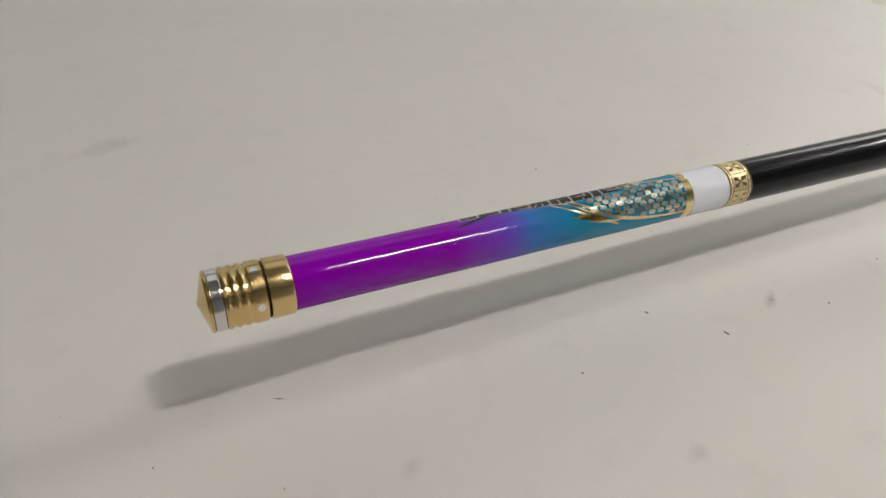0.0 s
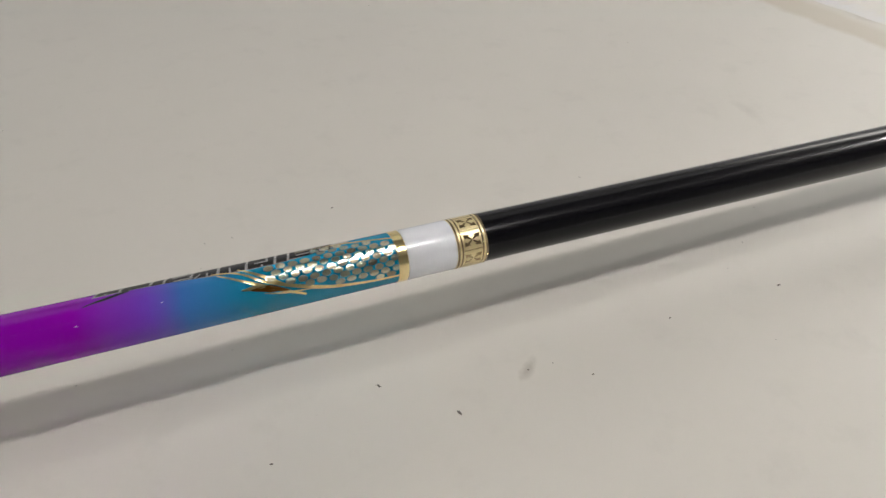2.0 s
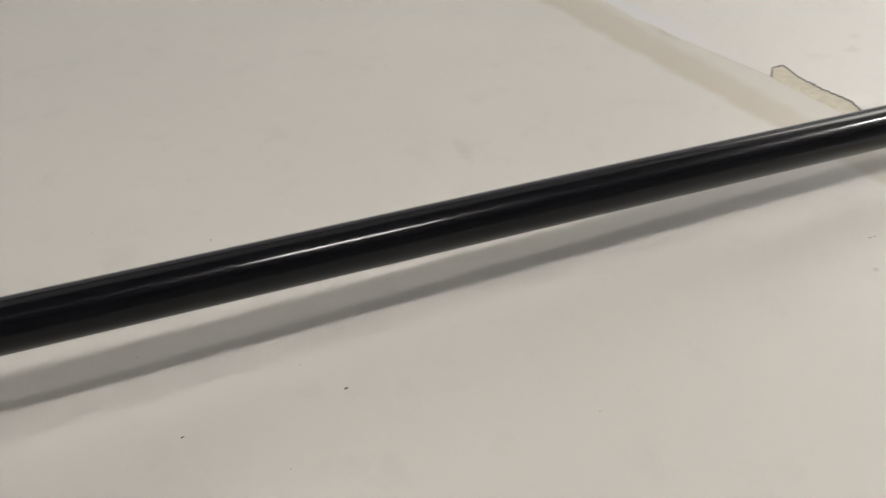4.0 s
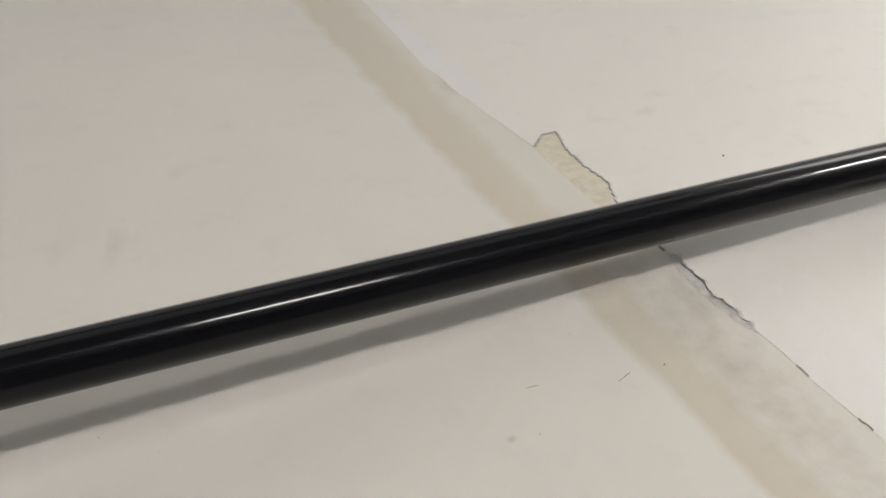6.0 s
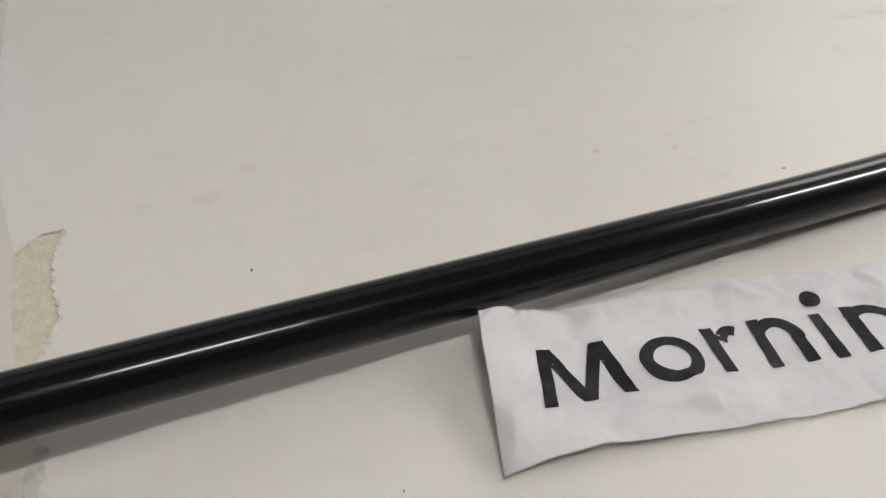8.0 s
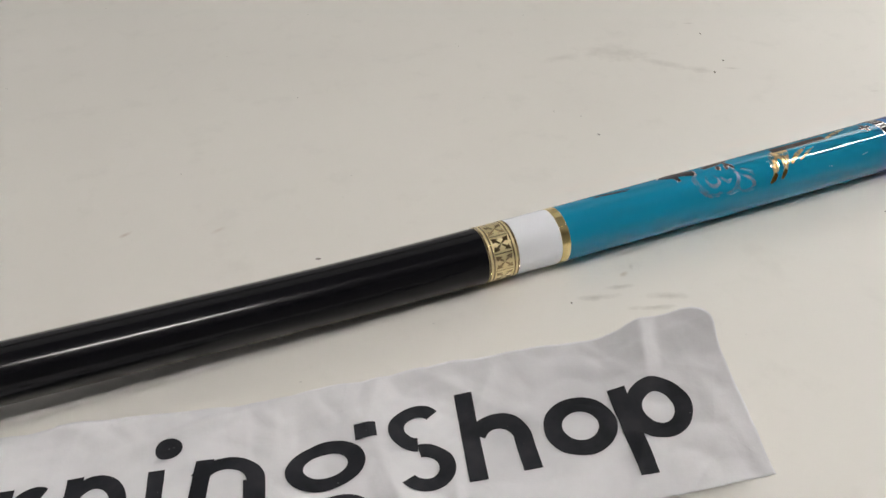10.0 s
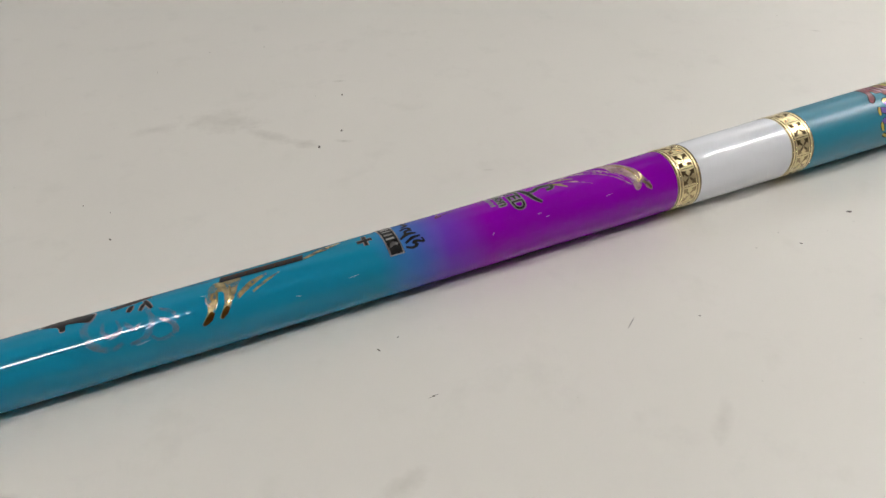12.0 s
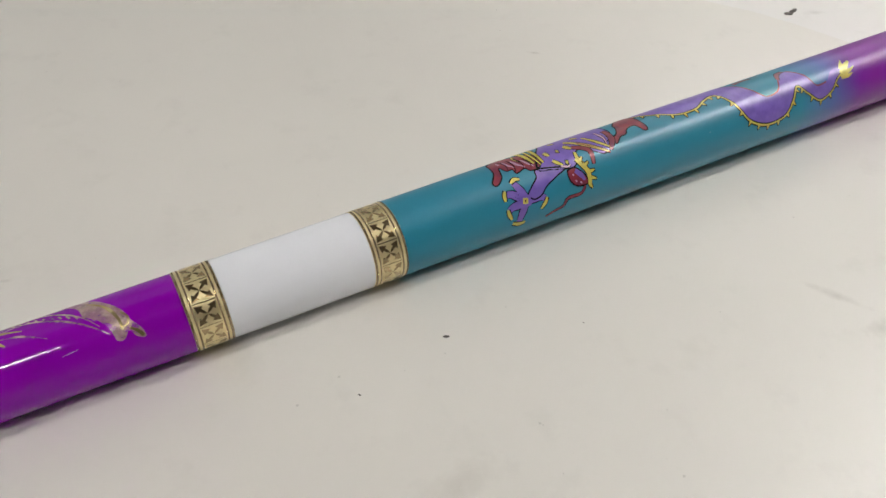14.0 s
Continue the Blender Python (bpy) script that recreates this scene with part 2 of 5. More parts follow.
M["violet"] = mottled("violet_print", (0.20, 0.125, 0.50), (0.15, 0.09, 0.42), 250.0, 0.34)
M["pink"] = mottled("pale_pink_print", (0.55, 0.36, 0.50), (0.45, 0.28, 0.45), 250.0, 0.34)
M["yellow"] = mottled("yellow_print", (0.66, 0.58, 0.10), (0.50, 0.43, 0.07), 250.0, 0.34)
M["red"] = mottled("dark_red_print", (0.27, 0.025, 0.04), (0.14, 0.012, 0.05), 250.0, 0.34)
M["wall"] = mottled("painted_wall", (0.52, 0.51, 0.485), (0.48, 0.47, 0.45), 2.0, 0.8, grain=0.2, grain_scale=60.0)
M["paper_c"] = covering_paper("white_covering_paper", (0.80, 0.79, 0.77), [(1.83, 0.09, 0.01, 0.004, -20, 0.8)])
M["floor"] = mottled("grey_floor", (0.22, 0.21, 0.20), (0.17, 0.165, 0.16), 3.0, 0.5, grain=0.2, grain_scale=40.0)
M["wood"] = mottled("table_board", (0.36, 0.27, 0.17), (0.28, 0.20, 0.12), 12.0, 0.5)
M["steel"] = mottled("grey_steel", (0.30, 0.31, 0.32), (0.24, 0.25, 0.26), 20.0, 0.4, 0.8)
M["panel_main"] = glow("lit_panel", (1.0, 0.95, 0.92), PANEL_MAIN)
M["panel_far"] = glow("lit_far_panel", (1.0, 0.97, 0.93), PANEL_FAR)
M["fill_beyond"] = glow("beyond_fill_panel", (1.0, 0.955, 0.915), FILL_BEYOND)
M["fill_north"] = glow("north_fill_panel", (1.0, 0.965, 0.91), FILL_NORTH)
M["fill_east"] = glow("east_fill_panel", (1.0, 0.965, 0.91), FILL_EAST)
M["fill_south"] = glow("south_fill_panel", (0.99, 0.97, 0.965), FILL_SOUTH)
M["blind"] = glow("glowing_fill_sheet", (1.0, 0.975, 0.965), FILL_SHEET)
M["tube_dim"] = glow("lit_dim_tube", (1.0, 0.97, 0.93), TUBE_DIM)


def sign_paper():
    mat = base_material("crumpled_white_paper", (0.80, 0.80, 0.82), 0.8, spec=0.12)
    tc = coords(mat)
    n = noise_node(mat, tc, 45.0, 4.0)
    r = ramp(mat, n, "Fac", [(0.3, (0.66, 0.66, 0.685)), (0.7, (0.77, 0.77, 0.79))])
    join(mat, r, "Color", bsdf(mat), "Base Color")
    v = node(mat, "ShaderNodeTexVoronoi", Scale=42.0)
    v.feature = "F1"
    join(mat, tc, "Object", v, "Vector")
    f = noise_node(mat, tc, 900.0, 3.0)
    h = math_node(mat, "ADD", (v, "Distance"), (math_node(mat, "MULTIPLY", (f, "Fac"), 0.05), 0))
    bump(mat, h, 0, 0.6, 0.002)
    return mat


M["sign"] = sign_paper()


def vary_pieces(mat, stops):
    """Gives each piece its own tone of the material's metal."""
    info = node(mat, "ShaderNodeObjectInfo")
    r = ramp(mat, info, "Random", stops)
    r.color_ramp.interpolation = "CONSTANT"
    join(mat, r, "Color", bsdf(mat), "Base Color")


vary_pieces(M["scale_foil"], [(0.0, (0.80, 0.80, 0.62)), (0.4, (0.62, 0.68, 0.55)), (0.7, (0.42, 0.52, 0.46)), (0.92, (0.30, 0.30, 0.24))])


# ---- mesh helpers ----
from mathutils.geometry import delaunay_2d_cdt

def link_mesh(name, bm, material, parent=None, label="", smooth=False):
    """Links a bmesh as one mesh object, under a parent where one is given."""
    bmesh.ops.recalc_face_normals(bm, faces=bm.faces)
    me = bpy.data.meshes.new(name)
    bm.to_mesh(me)
    bm.free()
    me.materials.append(material)
    if smooth:
        me.polygons.foreach_set("use_smooth", [True] * len(me.polygons))
    ob = new(name, me)
    if parent is not None:
        ob.parent = parent
        ob.matrix_parent_inverse = parent.matrix_world.inverted() if parent.type != "EMPTY" else Matrix.Translation(parent.location).inverted()
    if label:
        tagged(ob, label)
    return ob


def part(name, bm, material, parent, label="", smooth=False):
    return link_mesh(name, bm, material, parent, label, smooth)


def box(bm, x0, y0, z0, x1, y1, z1):
    m = Matrix.Translation(((x0 + x1) / 2, (y0 + y1) / 2, (z0 + z1) / 2)) @ Matrix.Diagonal((x1 - x0, y1 - y0, z1 - z0, 1))
    return bmesh.ops.create_cube(bm, size=1, matrix=m)["verts"]


def box_mesh(*size):
    bm = bmesh.new()
    box(bm, *size)
    return bm


def bevelled_box(*size, width=0.004, segments=2):
    bm = box_mesh(*size)
    bmesh.ops.bevel(bm, geom=bm.edges[:], offset=width, segments=segments, affect="EDGES", profile=0.6)
    return bm


def base_empty(name, place, label, category, group="", kind=""):
    e = new(name)
    e.location = place
    e.empty_display_size = 0.05
    return tagged(e, label, category, group, kind)


def flat_fill(bm, points, z=0.0):
    """Fills a simple outline with triangles, also where it is deeply notched."""
    n = len(points)
    verts, _, faces, *_ = delaunay_2d_cdt([Vector(p) for p in points], [(k, (k + 1) % n) for k in range(n)], [], 1, 1e-7)
    made = [bm.verts.new((v.x, v.y, z)) for v in verts]
    for f in faces:
        bm.faces.new([made[k] for k in f])


def outline_slab(points, z0, z1):
    """A sheet with an uneven outline and a thickness."""
    bm = bmesh.new()
    flat_fill(bm, points, z1)
    made = bmesh.ops.extrude_face_region(bm, geom=bm.faces[:])
    for v in made["geom"]:
        if isinstance(v, bmesh.types.BMVert):
            v.co.z = z0
    return bm


# ---- setting: a plain unseen workroom, added round the table to bounce light ----
ROOM = (-7.2, -4.2, -0.75, 9.6, 4.6, 3.4)
x0, y0, z0, x1, y1, z1 = ROOM
tagged(link_mesh("floor", box_mesh(x0, y0, z0 - 0.1, x1, y1, z0), M["floor"]), "grey workroom floor under the table", "floor", kind="structure")
tagged(link_mesh("ceiling", box_mesh(x0, y0, z1, x1, y1, z1 + 0.1), M["wall"]), "pale grey painted ceiling of an added, unseen workroom", "ceiling", kind="structure")
for wall_name, size in (("wall_west", (x0 - 0.1, y0 - 0.1, z0, x0, y1 + 0.1, z1)), ("wall_east", (x1, y0 - 0.1, z0, x1 + 0.1, y1 + 0.1, z1)),
                        ("wall_south", (x0, y0 - 0.1, z0, x1, y0, z1))):
    tagged(link_mesh(wall_name, box_mesh(*size), M["wall"]), "pale grey painted wall of an added, unseen workroom", "wall", kind="structure")
# north wall; the long glowing white sheet in it is an added, unseen fill
FILL_SPAN = (-4.5, 9.2, 0.15, 2.7)
bm = bmesh.new()
for xa, za, xb, zb in ((x0, z0, FILL_SPAN[0], z1), (FILL_SPAN[1], z0, x1, z1), (FILL_SPAN[0], z0, FILL_SPAN[1], FILL_SPAN[2]), (FILL_SPAN[0], FILL_SPAN[3], FILL_SPAN[1], z1)):
    bmesh.ops.create_cube(bm, size=1.0, matrix=Matrix.Translation(((xa + xb) / 2, y1 + 0.05, (za + zb) / 2)) @ Matrix.Diagonal((xb - xa, 0.1, zb - za, 1)))
tagged(link_mesh("wall_north", bm, M["wall"]), "pale grey painted wall of an added, unseen workroom, with a long opening", "wall", kind="structure")
window = base_empty("fill_sheet_1", ((FILL_SPAN[0] + FILL_SPAN[1]) / 2, y1 + 0.05, FILL_SPAN[2]), "long framed glowing sheet, added unseen as soft fill", "window", kind="structure")
for xa, za, xb, zb in ((FILL_SPAN[0], FILL_SPAN[2], FILL_SPAN[0] + 0.05, FILL_SPAN[3]), (FILL_SPAN[1] - 0.05, FILL_SPAN[2], FILL_SPAN[1], FILL_SPAN[3]), (FILL_SPAN[0] + 0.05, FILL_SPAN[2], FILL_SPAN[1] - 0.05, FILL_SPAN[2] + 0.05), (FILL_SPAN[0] + 0.05, FILL_SPAN[3] - 0.05, FILL_SPAN[1] - 0.05, FILL_SPAN[3])):
    part("window_frame", box_mesh(xa, y1 + 0.02, za, xb, y1 + 0.08, zb), M["wall"], window)
part("blind", box_mesh(FILL_SPAN[0] + 0.05, y1 + 0.05, FILL_SPAN[2] + 0.05, FILL_SPAN[1] - 0.05, y1 + 0.055, FILL_SPAN[3] - 0.05), M["blind"], window, "glowing white sheet, added as fill")


def ceiling_light(xa, xb, y, z, tube_material, label):
    """A batten light: steel housing, end holders and a tube below it, hung on two rods."""
    lamp = base_empty("ceiling_light", ((xa + xb) / 2, y, z), label, "ceiling light", "ceiling lights")
    part("housing", bevelled_box(xa - 0.04, y - 0.03, z + 0.045, xb + 0.04, y + 0.03, z + 0.075, width=0.006), M["wall"], lamp)
    for x in (xa - 0.02, xb + 0.02):
        part("tube_holder", bevelled_box(x - 0.012, y - 0.018, z - 0.02, x + 0.012, y + 0.018, z + 0.04, width=0.004), M["wall"], lamp)
    for x in (xa + 0.15, xb - 0.15):
        part("hanger", box_mesh(x - 0.004, y - 0.004, z + 0.07, x + 0.004, y + 0.004, 3.41), M["steel"], lamp)
    bm = bmesh.new()
    bmesh.ops.create_cone(bm, cap_ends=True, segments=12, radius1=0.016, radius2=0.016, depth=xb - xa,
                          matrix=Matrix.Translation(((xa + xb) / 2, y, z)) @ Matrix.Rotation(radians(90), 4, "Y"))
    part("tube", bm, tube_material, lamp, "lit white tube", True)
    return lamp


def panel_light(xa, ya, xb, yb, z, material, label, cells=()):
    """A flat panel light: frame, white back and glowing diffuser, hung on four wires."""
    lamp = base_empty("panel_light", ((xa + xb) / 2, (ya + yb) / 2, z), label, "panel light", "ceiling lights")
    part("back", bevelled_box(xa - 0.012, ya - 0.012, z + 0.004, xb + 0.012, yb + 0.012, z + 0.03, width=0.003), M["wall"], lamp)
    for size in ((xa - 0.012, ya - 0.012, xb + 0.012, ya), (xa - 0.012, yb, xb + 0.012, yb + 0.012), (xa - 0.012, ya, xa, yb), (xb, ya, xb + 0.012, yb)):
        part("frame", box_mesh(size[0], size[1], z - 0.006, size[2], size[3], z + 0.004), M["wall"], lamp)
    for ca, cb in cells or ((0.0, 1.0),):
        part("diffuser", box_mesh(xa + (xb - xa) * ca, ya, z, xa + (xb - xa) * cb, yb, z + 0.0035), material, lamp, "glowing white diffuser")
    for x in (xa + 0.03, xb - 0.03):
        for y in (ya + 0.03, yb - 0.03):
            part("wire", box_mesh(x - 0.001, y - 0.001, z + 0.028, x + 0.001, y + 0.001, 3.41), M["steel"], lamp)
    return lamp


CELLS = [(0.10, 0.115), (0.14, 0.16), (0.18, 0.20), (0.215, 0.70), (0.715, 0.745), (0.765, 0.79), (0.81, 0.83), (0.855, 0.872), (0.90, 0.912)]
panel_light(0.36, -0.84, 1.12, -0.67, 1.80, M["panel_main"], "lit white panel light with louvred ends over the table", CELLS)
panel_light(2.78, -0.26, 4.10, -0.12, 1.80, M["panel_far"], "narrow white panel light past the table's far end")
# added low fill from past the table's end, no lamp known there
panel_light(5.3, -0.45, 5.9, 0.05, 2.5, M["fill_beyond"], "white fill panel, added unseen beyond the table")
# added fill, no known lamp: soft north light and grey rod reflection
panel_light(-1.0, 1.3, 3.8, 3.9, 3.0, M["fill_north"], "wide soft fill panel, added unseen along the north side")
# added fill behind the left end, placed where the rod never mirrors it
panel_light(-2.4, -2.8, -1.2, -1.6, 3.0, M["fill_south"], "large fill panel, added unseen in the south-west quarter")
# added unseen fill that gives the paper its sheen
panel_light(5.0, 1.8, 8.2, 4.2, 3.0, M["fill_east"], "wide soft fill panel, added unseen in the north-east corner")
ceiling_light(1.12, 2.60, -0.78, 1.80, M["tube_dim"], "dim white tube light hung under the ceiling")
ceiling_light(-1.30, 0.28, -0.78, 1.80, M["tube_dim"], "dim white tube light hung under the ceiling")

# ---- table and its covering ----
table = base_empty("work_table", (1.1, 0.4, -0.75), "large wooden work table covered with cream paper", "table")
part("tabletop", bevelled_box(-1.0, -0.5, -0.034, 3.1, 1.3, -0.0045, width=0.003), M["wood"], table)
for x in (-0.9, 2.95):
    for y in (-0.42, 1.17):
        part("leg", bevelled_box(x, y, -0.75, x + 0.05, y + 0.05, -0.0335, width=0.003), M["steel"], table)

rng = random.Random(5)


def ragged(points, step, amount):
    """Points along a torn edge: the line through the given ones, broken up into small uneven steps."""
    out = []
    for (ax, ay), (bx, by) in zip(points, points[1:]):
        n = max(1, int(math.hypot(bx - ax, by - ay) / step))
        for i in range(n):
            f = i / n
            out.append((ax + (bx - ax) * f + rng.uniform(-amount, amount), ay + (by - ay) * f + rng.uniform(-amount, amount) * 0.6))
    return out + [points[-1]]


# left sheet, right sheet over its edge, a third one past the far seam
left_sheet = outline_slab([(-0.99, -0.49), (0.66, -0.49), (0.66, 1.29), (-0.99, 1.29)], -0.0042, -0.00012)
tagged(link_mesh("covering_sheet", left_sheet, M["paper_a"]), "cream covering paper lying flat on the table, scuffed and specked", "covering paper", "covering sheets")

upper_edge = ragged([(0.612, 1.29), (0.604, 0.42), (0.6035, 0.30), (0.6015, 0.238)], 0.012, 0.0004) + ragged(
    [(0.6045, 0.222), (0.6055, 0.200), (0.612, 0.150), (0.6175, 0.113)], 0.010, 0.0005)
patch_edge = ragged([(0.6175, 0.113), (0.628, 0.1235), (0.6372, 0.1235), (0.6325, 0.108), (0.6315, 0.090), (0.6330, 0.078), (0.6340, 0.0655), (0.6290, 0.052), (0.6265, 0.044), (0.627, 0.026), (0.6262, 0.009)], 0.0016, 0.0008)
lower_torn = ragged([(0.6297, 0.0045), (0.6265, -0.002), (0.6283, -0.010), (0.6275, -0.018), (0.6255, -0.024), (0.6280, -0.032), (0.6276, -0.044)], 0.0017, 0.0008)
lower_edge = lower_torn + ragged([(0.6280, -0.050), (0.6283, -0.060), (0.6280, -0.075), (0.6299, -0.100), (0.630, -0.20), (0.632, -0.49)], 0.010, 0.0003)
right_outline = upper_edge + patch_edge[1:] + lower_edge + [(1.7960, -0.49), (1.8130, 0.03), (1.8120, 0.0493), (1.8010, 0.085), (1.7903, 0.1109), (1.7712, 0.1402), (1.735, 0.21), (1.70, 1.29)]
right_sheet = link_mesh("covering_sheet", outline_slab(right_outline, -0.0001, 0.0), M["paper_b"])
tagged(right_sheet, "pale cream covering paper with a torn ragged edge", "covering paper", "covering sheets")
far_sheet = outline_slab([(1.60, -0.48), (3.09, -0.48), (3.09, 1.28), (1.60, 1.28)], -0.0041, -0.00012)
tagged(link_mesh("covering_sheet", far_sheet, M["paper_c"]), "whiter covering sheet past the second seam", "covering paper", "covering sheets")

# torn places at the seam
bm = outline_slab(ragged([(0.6165, 0.1125), (0.6275, 0.1245), (0.639, 0.1245), (0.6345, 0.108), (0.634, 0.09), (0.636, 0.066), (0.630, 0.05), (0.628, 0.03), (0.6262, 0.0095), (0.6225, 0.030), (0.6185, 0.052), (0.6172, 0.08)], 0.006, 0.0004), -0.0001, -0.00005)
part("torn_patch", bm, M["torn_core"], right_sheet, "yellowish bared board core")
bm = outline_slab(ragged([(0.6262, 0.0088), (0.6312, 0.0040), (0.628, -0.004), (0.630, -0.018), (0.629, -0.034), (0.6285, -0.048), (0.6265, -0.048), (0.6235, -0.036), (0.6220, -0.02), (0.6228, -0.004)], 0.003, 0.0006), -0.0001, -0.00004)
part("torn_strip", bm, M["torn_white"], right_sheet, "white fibrous torn strip")


def torn_lip(name, line, inset, height, material, label):
    """The curled, fibrous lip of a torn edge: rises from the sheet to its broken rim."""
    bm = bmesh.new()
    rows = []
    for i, (x, y) in enumerate(line):
        (ax, ay), (bx, by) = line[max(i - 1, 0)], line[min(i + 1, len(line) - 1)]
        ln = math.hypot(bx - ax, by - ay) or 1.0
        nx, ny = -(by - ay) / ln, (bx - ax) / ln
        h = height * (0.35 + 0.65 * abs(noise.noise(Vector((x * 300, y * 300, 1.7)))) * 2)
        d = inset * rng.uniform(0.7, 1.2)
        rows.append([bm.verts.new((x + nx * d, y + ny * d, 0.0001)), bm.verts.new((x + nx * d * 0.4, y + ny * d * 0.4, 0.0002 + h * 0.45)), bm.verts.new((x - nx * 0.0003, y - ny * 0.0003, 0.0002 + h)),
                     bm.verts.new((x, y, h - 0.0002)), bm.verts.new((x + nx * d * 0.5, y + ny * d * 0.5, -0.0003))])
    for a, b in zip(rows, rows[1:]):
        for k in range(4):
            bm.faces.new((a[k], a[k + 1], b[k + 1], b[k]))
    return part(name, bm, material, right_sheet, label)


torn_lip("torn_lip", patch_edge, 0.0013, 0.0007, M["torn_white"], "curled fibrous lip round the torn patch")
torn_lip("torn_lip", lower_torn, 0.0018, 0.0014, M["torn_white"], "curled white lip along the torn lower edge")


def torn_rim(line, width):
    """Grey strip painting the shade and dirt along a torn edge, uneven in width."""
    bm = bmesh.new()
    rows = []
    for i, (x, y) in enumerate(line):
        (ax, ay), (bx, by) = line[max(i - 1, 0)], line[min(i + 1, len(line) - 1)]
        ln = math.hypot(bx - ax, by - ay) or 1.0
        nx, ny = -(by - ay) / ln, (bx - ax) / ln
        w = width * rng.uniform(0.3, 1.3)
        rows.append([bm.verts.new((x - nx * w, y - ny * w, -0.0002)), bm.verts.new((x - nx * w * 0.2, y - ny * w * 0.2, 0.0007)), bm.verts.new((x + nx * w * 0.4, y + ny * w * 0.4, 0.0005))])
    for a, b in zip(rows, rows[1:]):
        for k in range(2):
            bm.faces.new((a[k], a[k + 1], b[k + 1], b[k]))
    return part("torn_rim", bm, M["torn_rim"], right_sheet, "grey strip painting a torn edge's shade and dirt")


torn_rim(patch_edge, 0.0007)
torn_rim(lower_torn[8:14], 0.0004)
torn_rim(ragged([(0.6282, -0.0665), (0.6284, -0.0690), (0.6283, -0.0725)], 0.0012, 0.0003), 0.0003)
torn_rim(ragged([(0.6293, -0.0935), (0.6296, -0.0960), (0.6297, -0.0990)], 0.0012, 0.0003), 0.0003)
torn_rim(ragged([(0.6180, 0.1128), (0.6280, 0.1240), (0.6372, 0.1240)], 0.0012, 0.0003), 0.0004)


# ---- the fishing rod: its axis rises towards the capped front end ----
LIFT = ((-0.08, 0.0449), (0.0, 0.0418), (0.185, 0.0349), (0.37, 0.0273), (0.555, 0.0196), (0.74, 0.0118), (0.90, 0.0045), (0.98, 0.0014), (1.06, 0.0002), (1.3, 0.0), (1.6, 0.0), (2.2, 0.0))


def rod_radius(x):
    return 0.008879 - 0.00061 * x + 0.003247 * x * x + 0.00045 * math.exp(-((x - 1.51) / 0.11) ** 2) + 0.0005 * math.exp(-((x - 0.65) / 0.15) ** 2) + 0.00034 * math.exp(-((x - 0.4) / 0.12) ** 2)


def rod_lift(x):
    for i in range(len(LIFT) - 1):
        (xa, za), (xb, zb) = LIFT[i], LIFT[i + 1]
        if x <= xb or i == len(LIFT) - 2:
            before, after = LIFT[max(i - 1, 0)], LIFT[min(i + 2, len(LIFT) - 1)]
            ma = (zb - before[1]) / (xb - before[0])
            mb = (after[1] - za) / (after[0] - xa)
            h, f = xb - xa, (x - xa) / (xb - xa)
            return ((2 * f**3 - 3 * f * f + 1) * za + (f**3 - 2 * f * f + f) * h * ma + (3 * f * f - 2 * f**3) * zb + (f**3 - f * f) * h * mb)


def rod_axis(x):
    """The turn and place of the rod's axis at x: its own x runs along the rod."""
    e = 0.004
    z = rod_radius(x) + max(rod_lift(x), 0.0) + 0.0001
    za = rod_radius(x - e) + max(rod_lift(x - e), 0.0)
    zb = rod_radius(x + e) + max(rod_lift(x + e), 0.0)
    return Matrix.Translation((x, 0, z)) @ Matrix.Rotation(-math.atan2(zb - za, 2 * e), 4, "Y")


def on_rod(x, angle, above=0.0):
    """A point of the rod's surface; angle in degrees from its top towards the near side."""
    r, a = rod_radius(x) + above, radians(angle)
    return rod_axis(x) @ Vector((0, -r * math.sin(a), r * math.cos(a)))


def revolved(profile, segments=72, closed=False):
    """A turned body round the rod's axis, through (x, height above the blank) points."""
    bm = bmesh.new()
    rings = []
    for x, above in profile:
        m = rod_axis(x)
        r = rod_radius(x) + above
        rings.append([bm.verts.new(m @ Vector((0, -r * math.sin(2 * math.pi * k / segments), r * math.cos(2 * math.pi * k / segments)))) for k in range(segments)])
    pairs = list(zip(rings, rings[1:])) + ([(rings[-1], rings[0])] if closed else [])
    for a, b in pairs:
        for k in range(segments):
            bm.faces.new((a[k], a[(k + 1) % segments], b[(k + 1) % segments], b[k]))
    if not closed:
        for ring in (rings[0], rings[-1]):
            bm.faces.new([bm.verts.new(v.co) for v in ring])
    return bm


def steps(xa, xb, step=0.012):
    n = max(2, int((xb - xa) / step) + 1)
    return [xa + (xb - xa) * i / (n - 1) for i in range(n)]


def blank(name, xa, xb, material, label):
    ob = part(name, revolved([(x, 0.0) for x in steps(xa, xb)]), material, rod, label, True)
    return ob


def sleeve(name, xa, xb, material, parent, label="", above=0.00014):
    """A band laid round the blank, with soft edges."""
    e = 0.00025
    return part(name, revolved([(xa, -0.0004), (xa, above * 0.5), (xa + e, above)] + [(x, above) for x in steps(xa + 2 * e, xb - 2 * e, 0.006)] + [(xb - e, above), (xb, above * 0.5), (xb, -0.0004)], closed=True),
                material, parent, label, True)


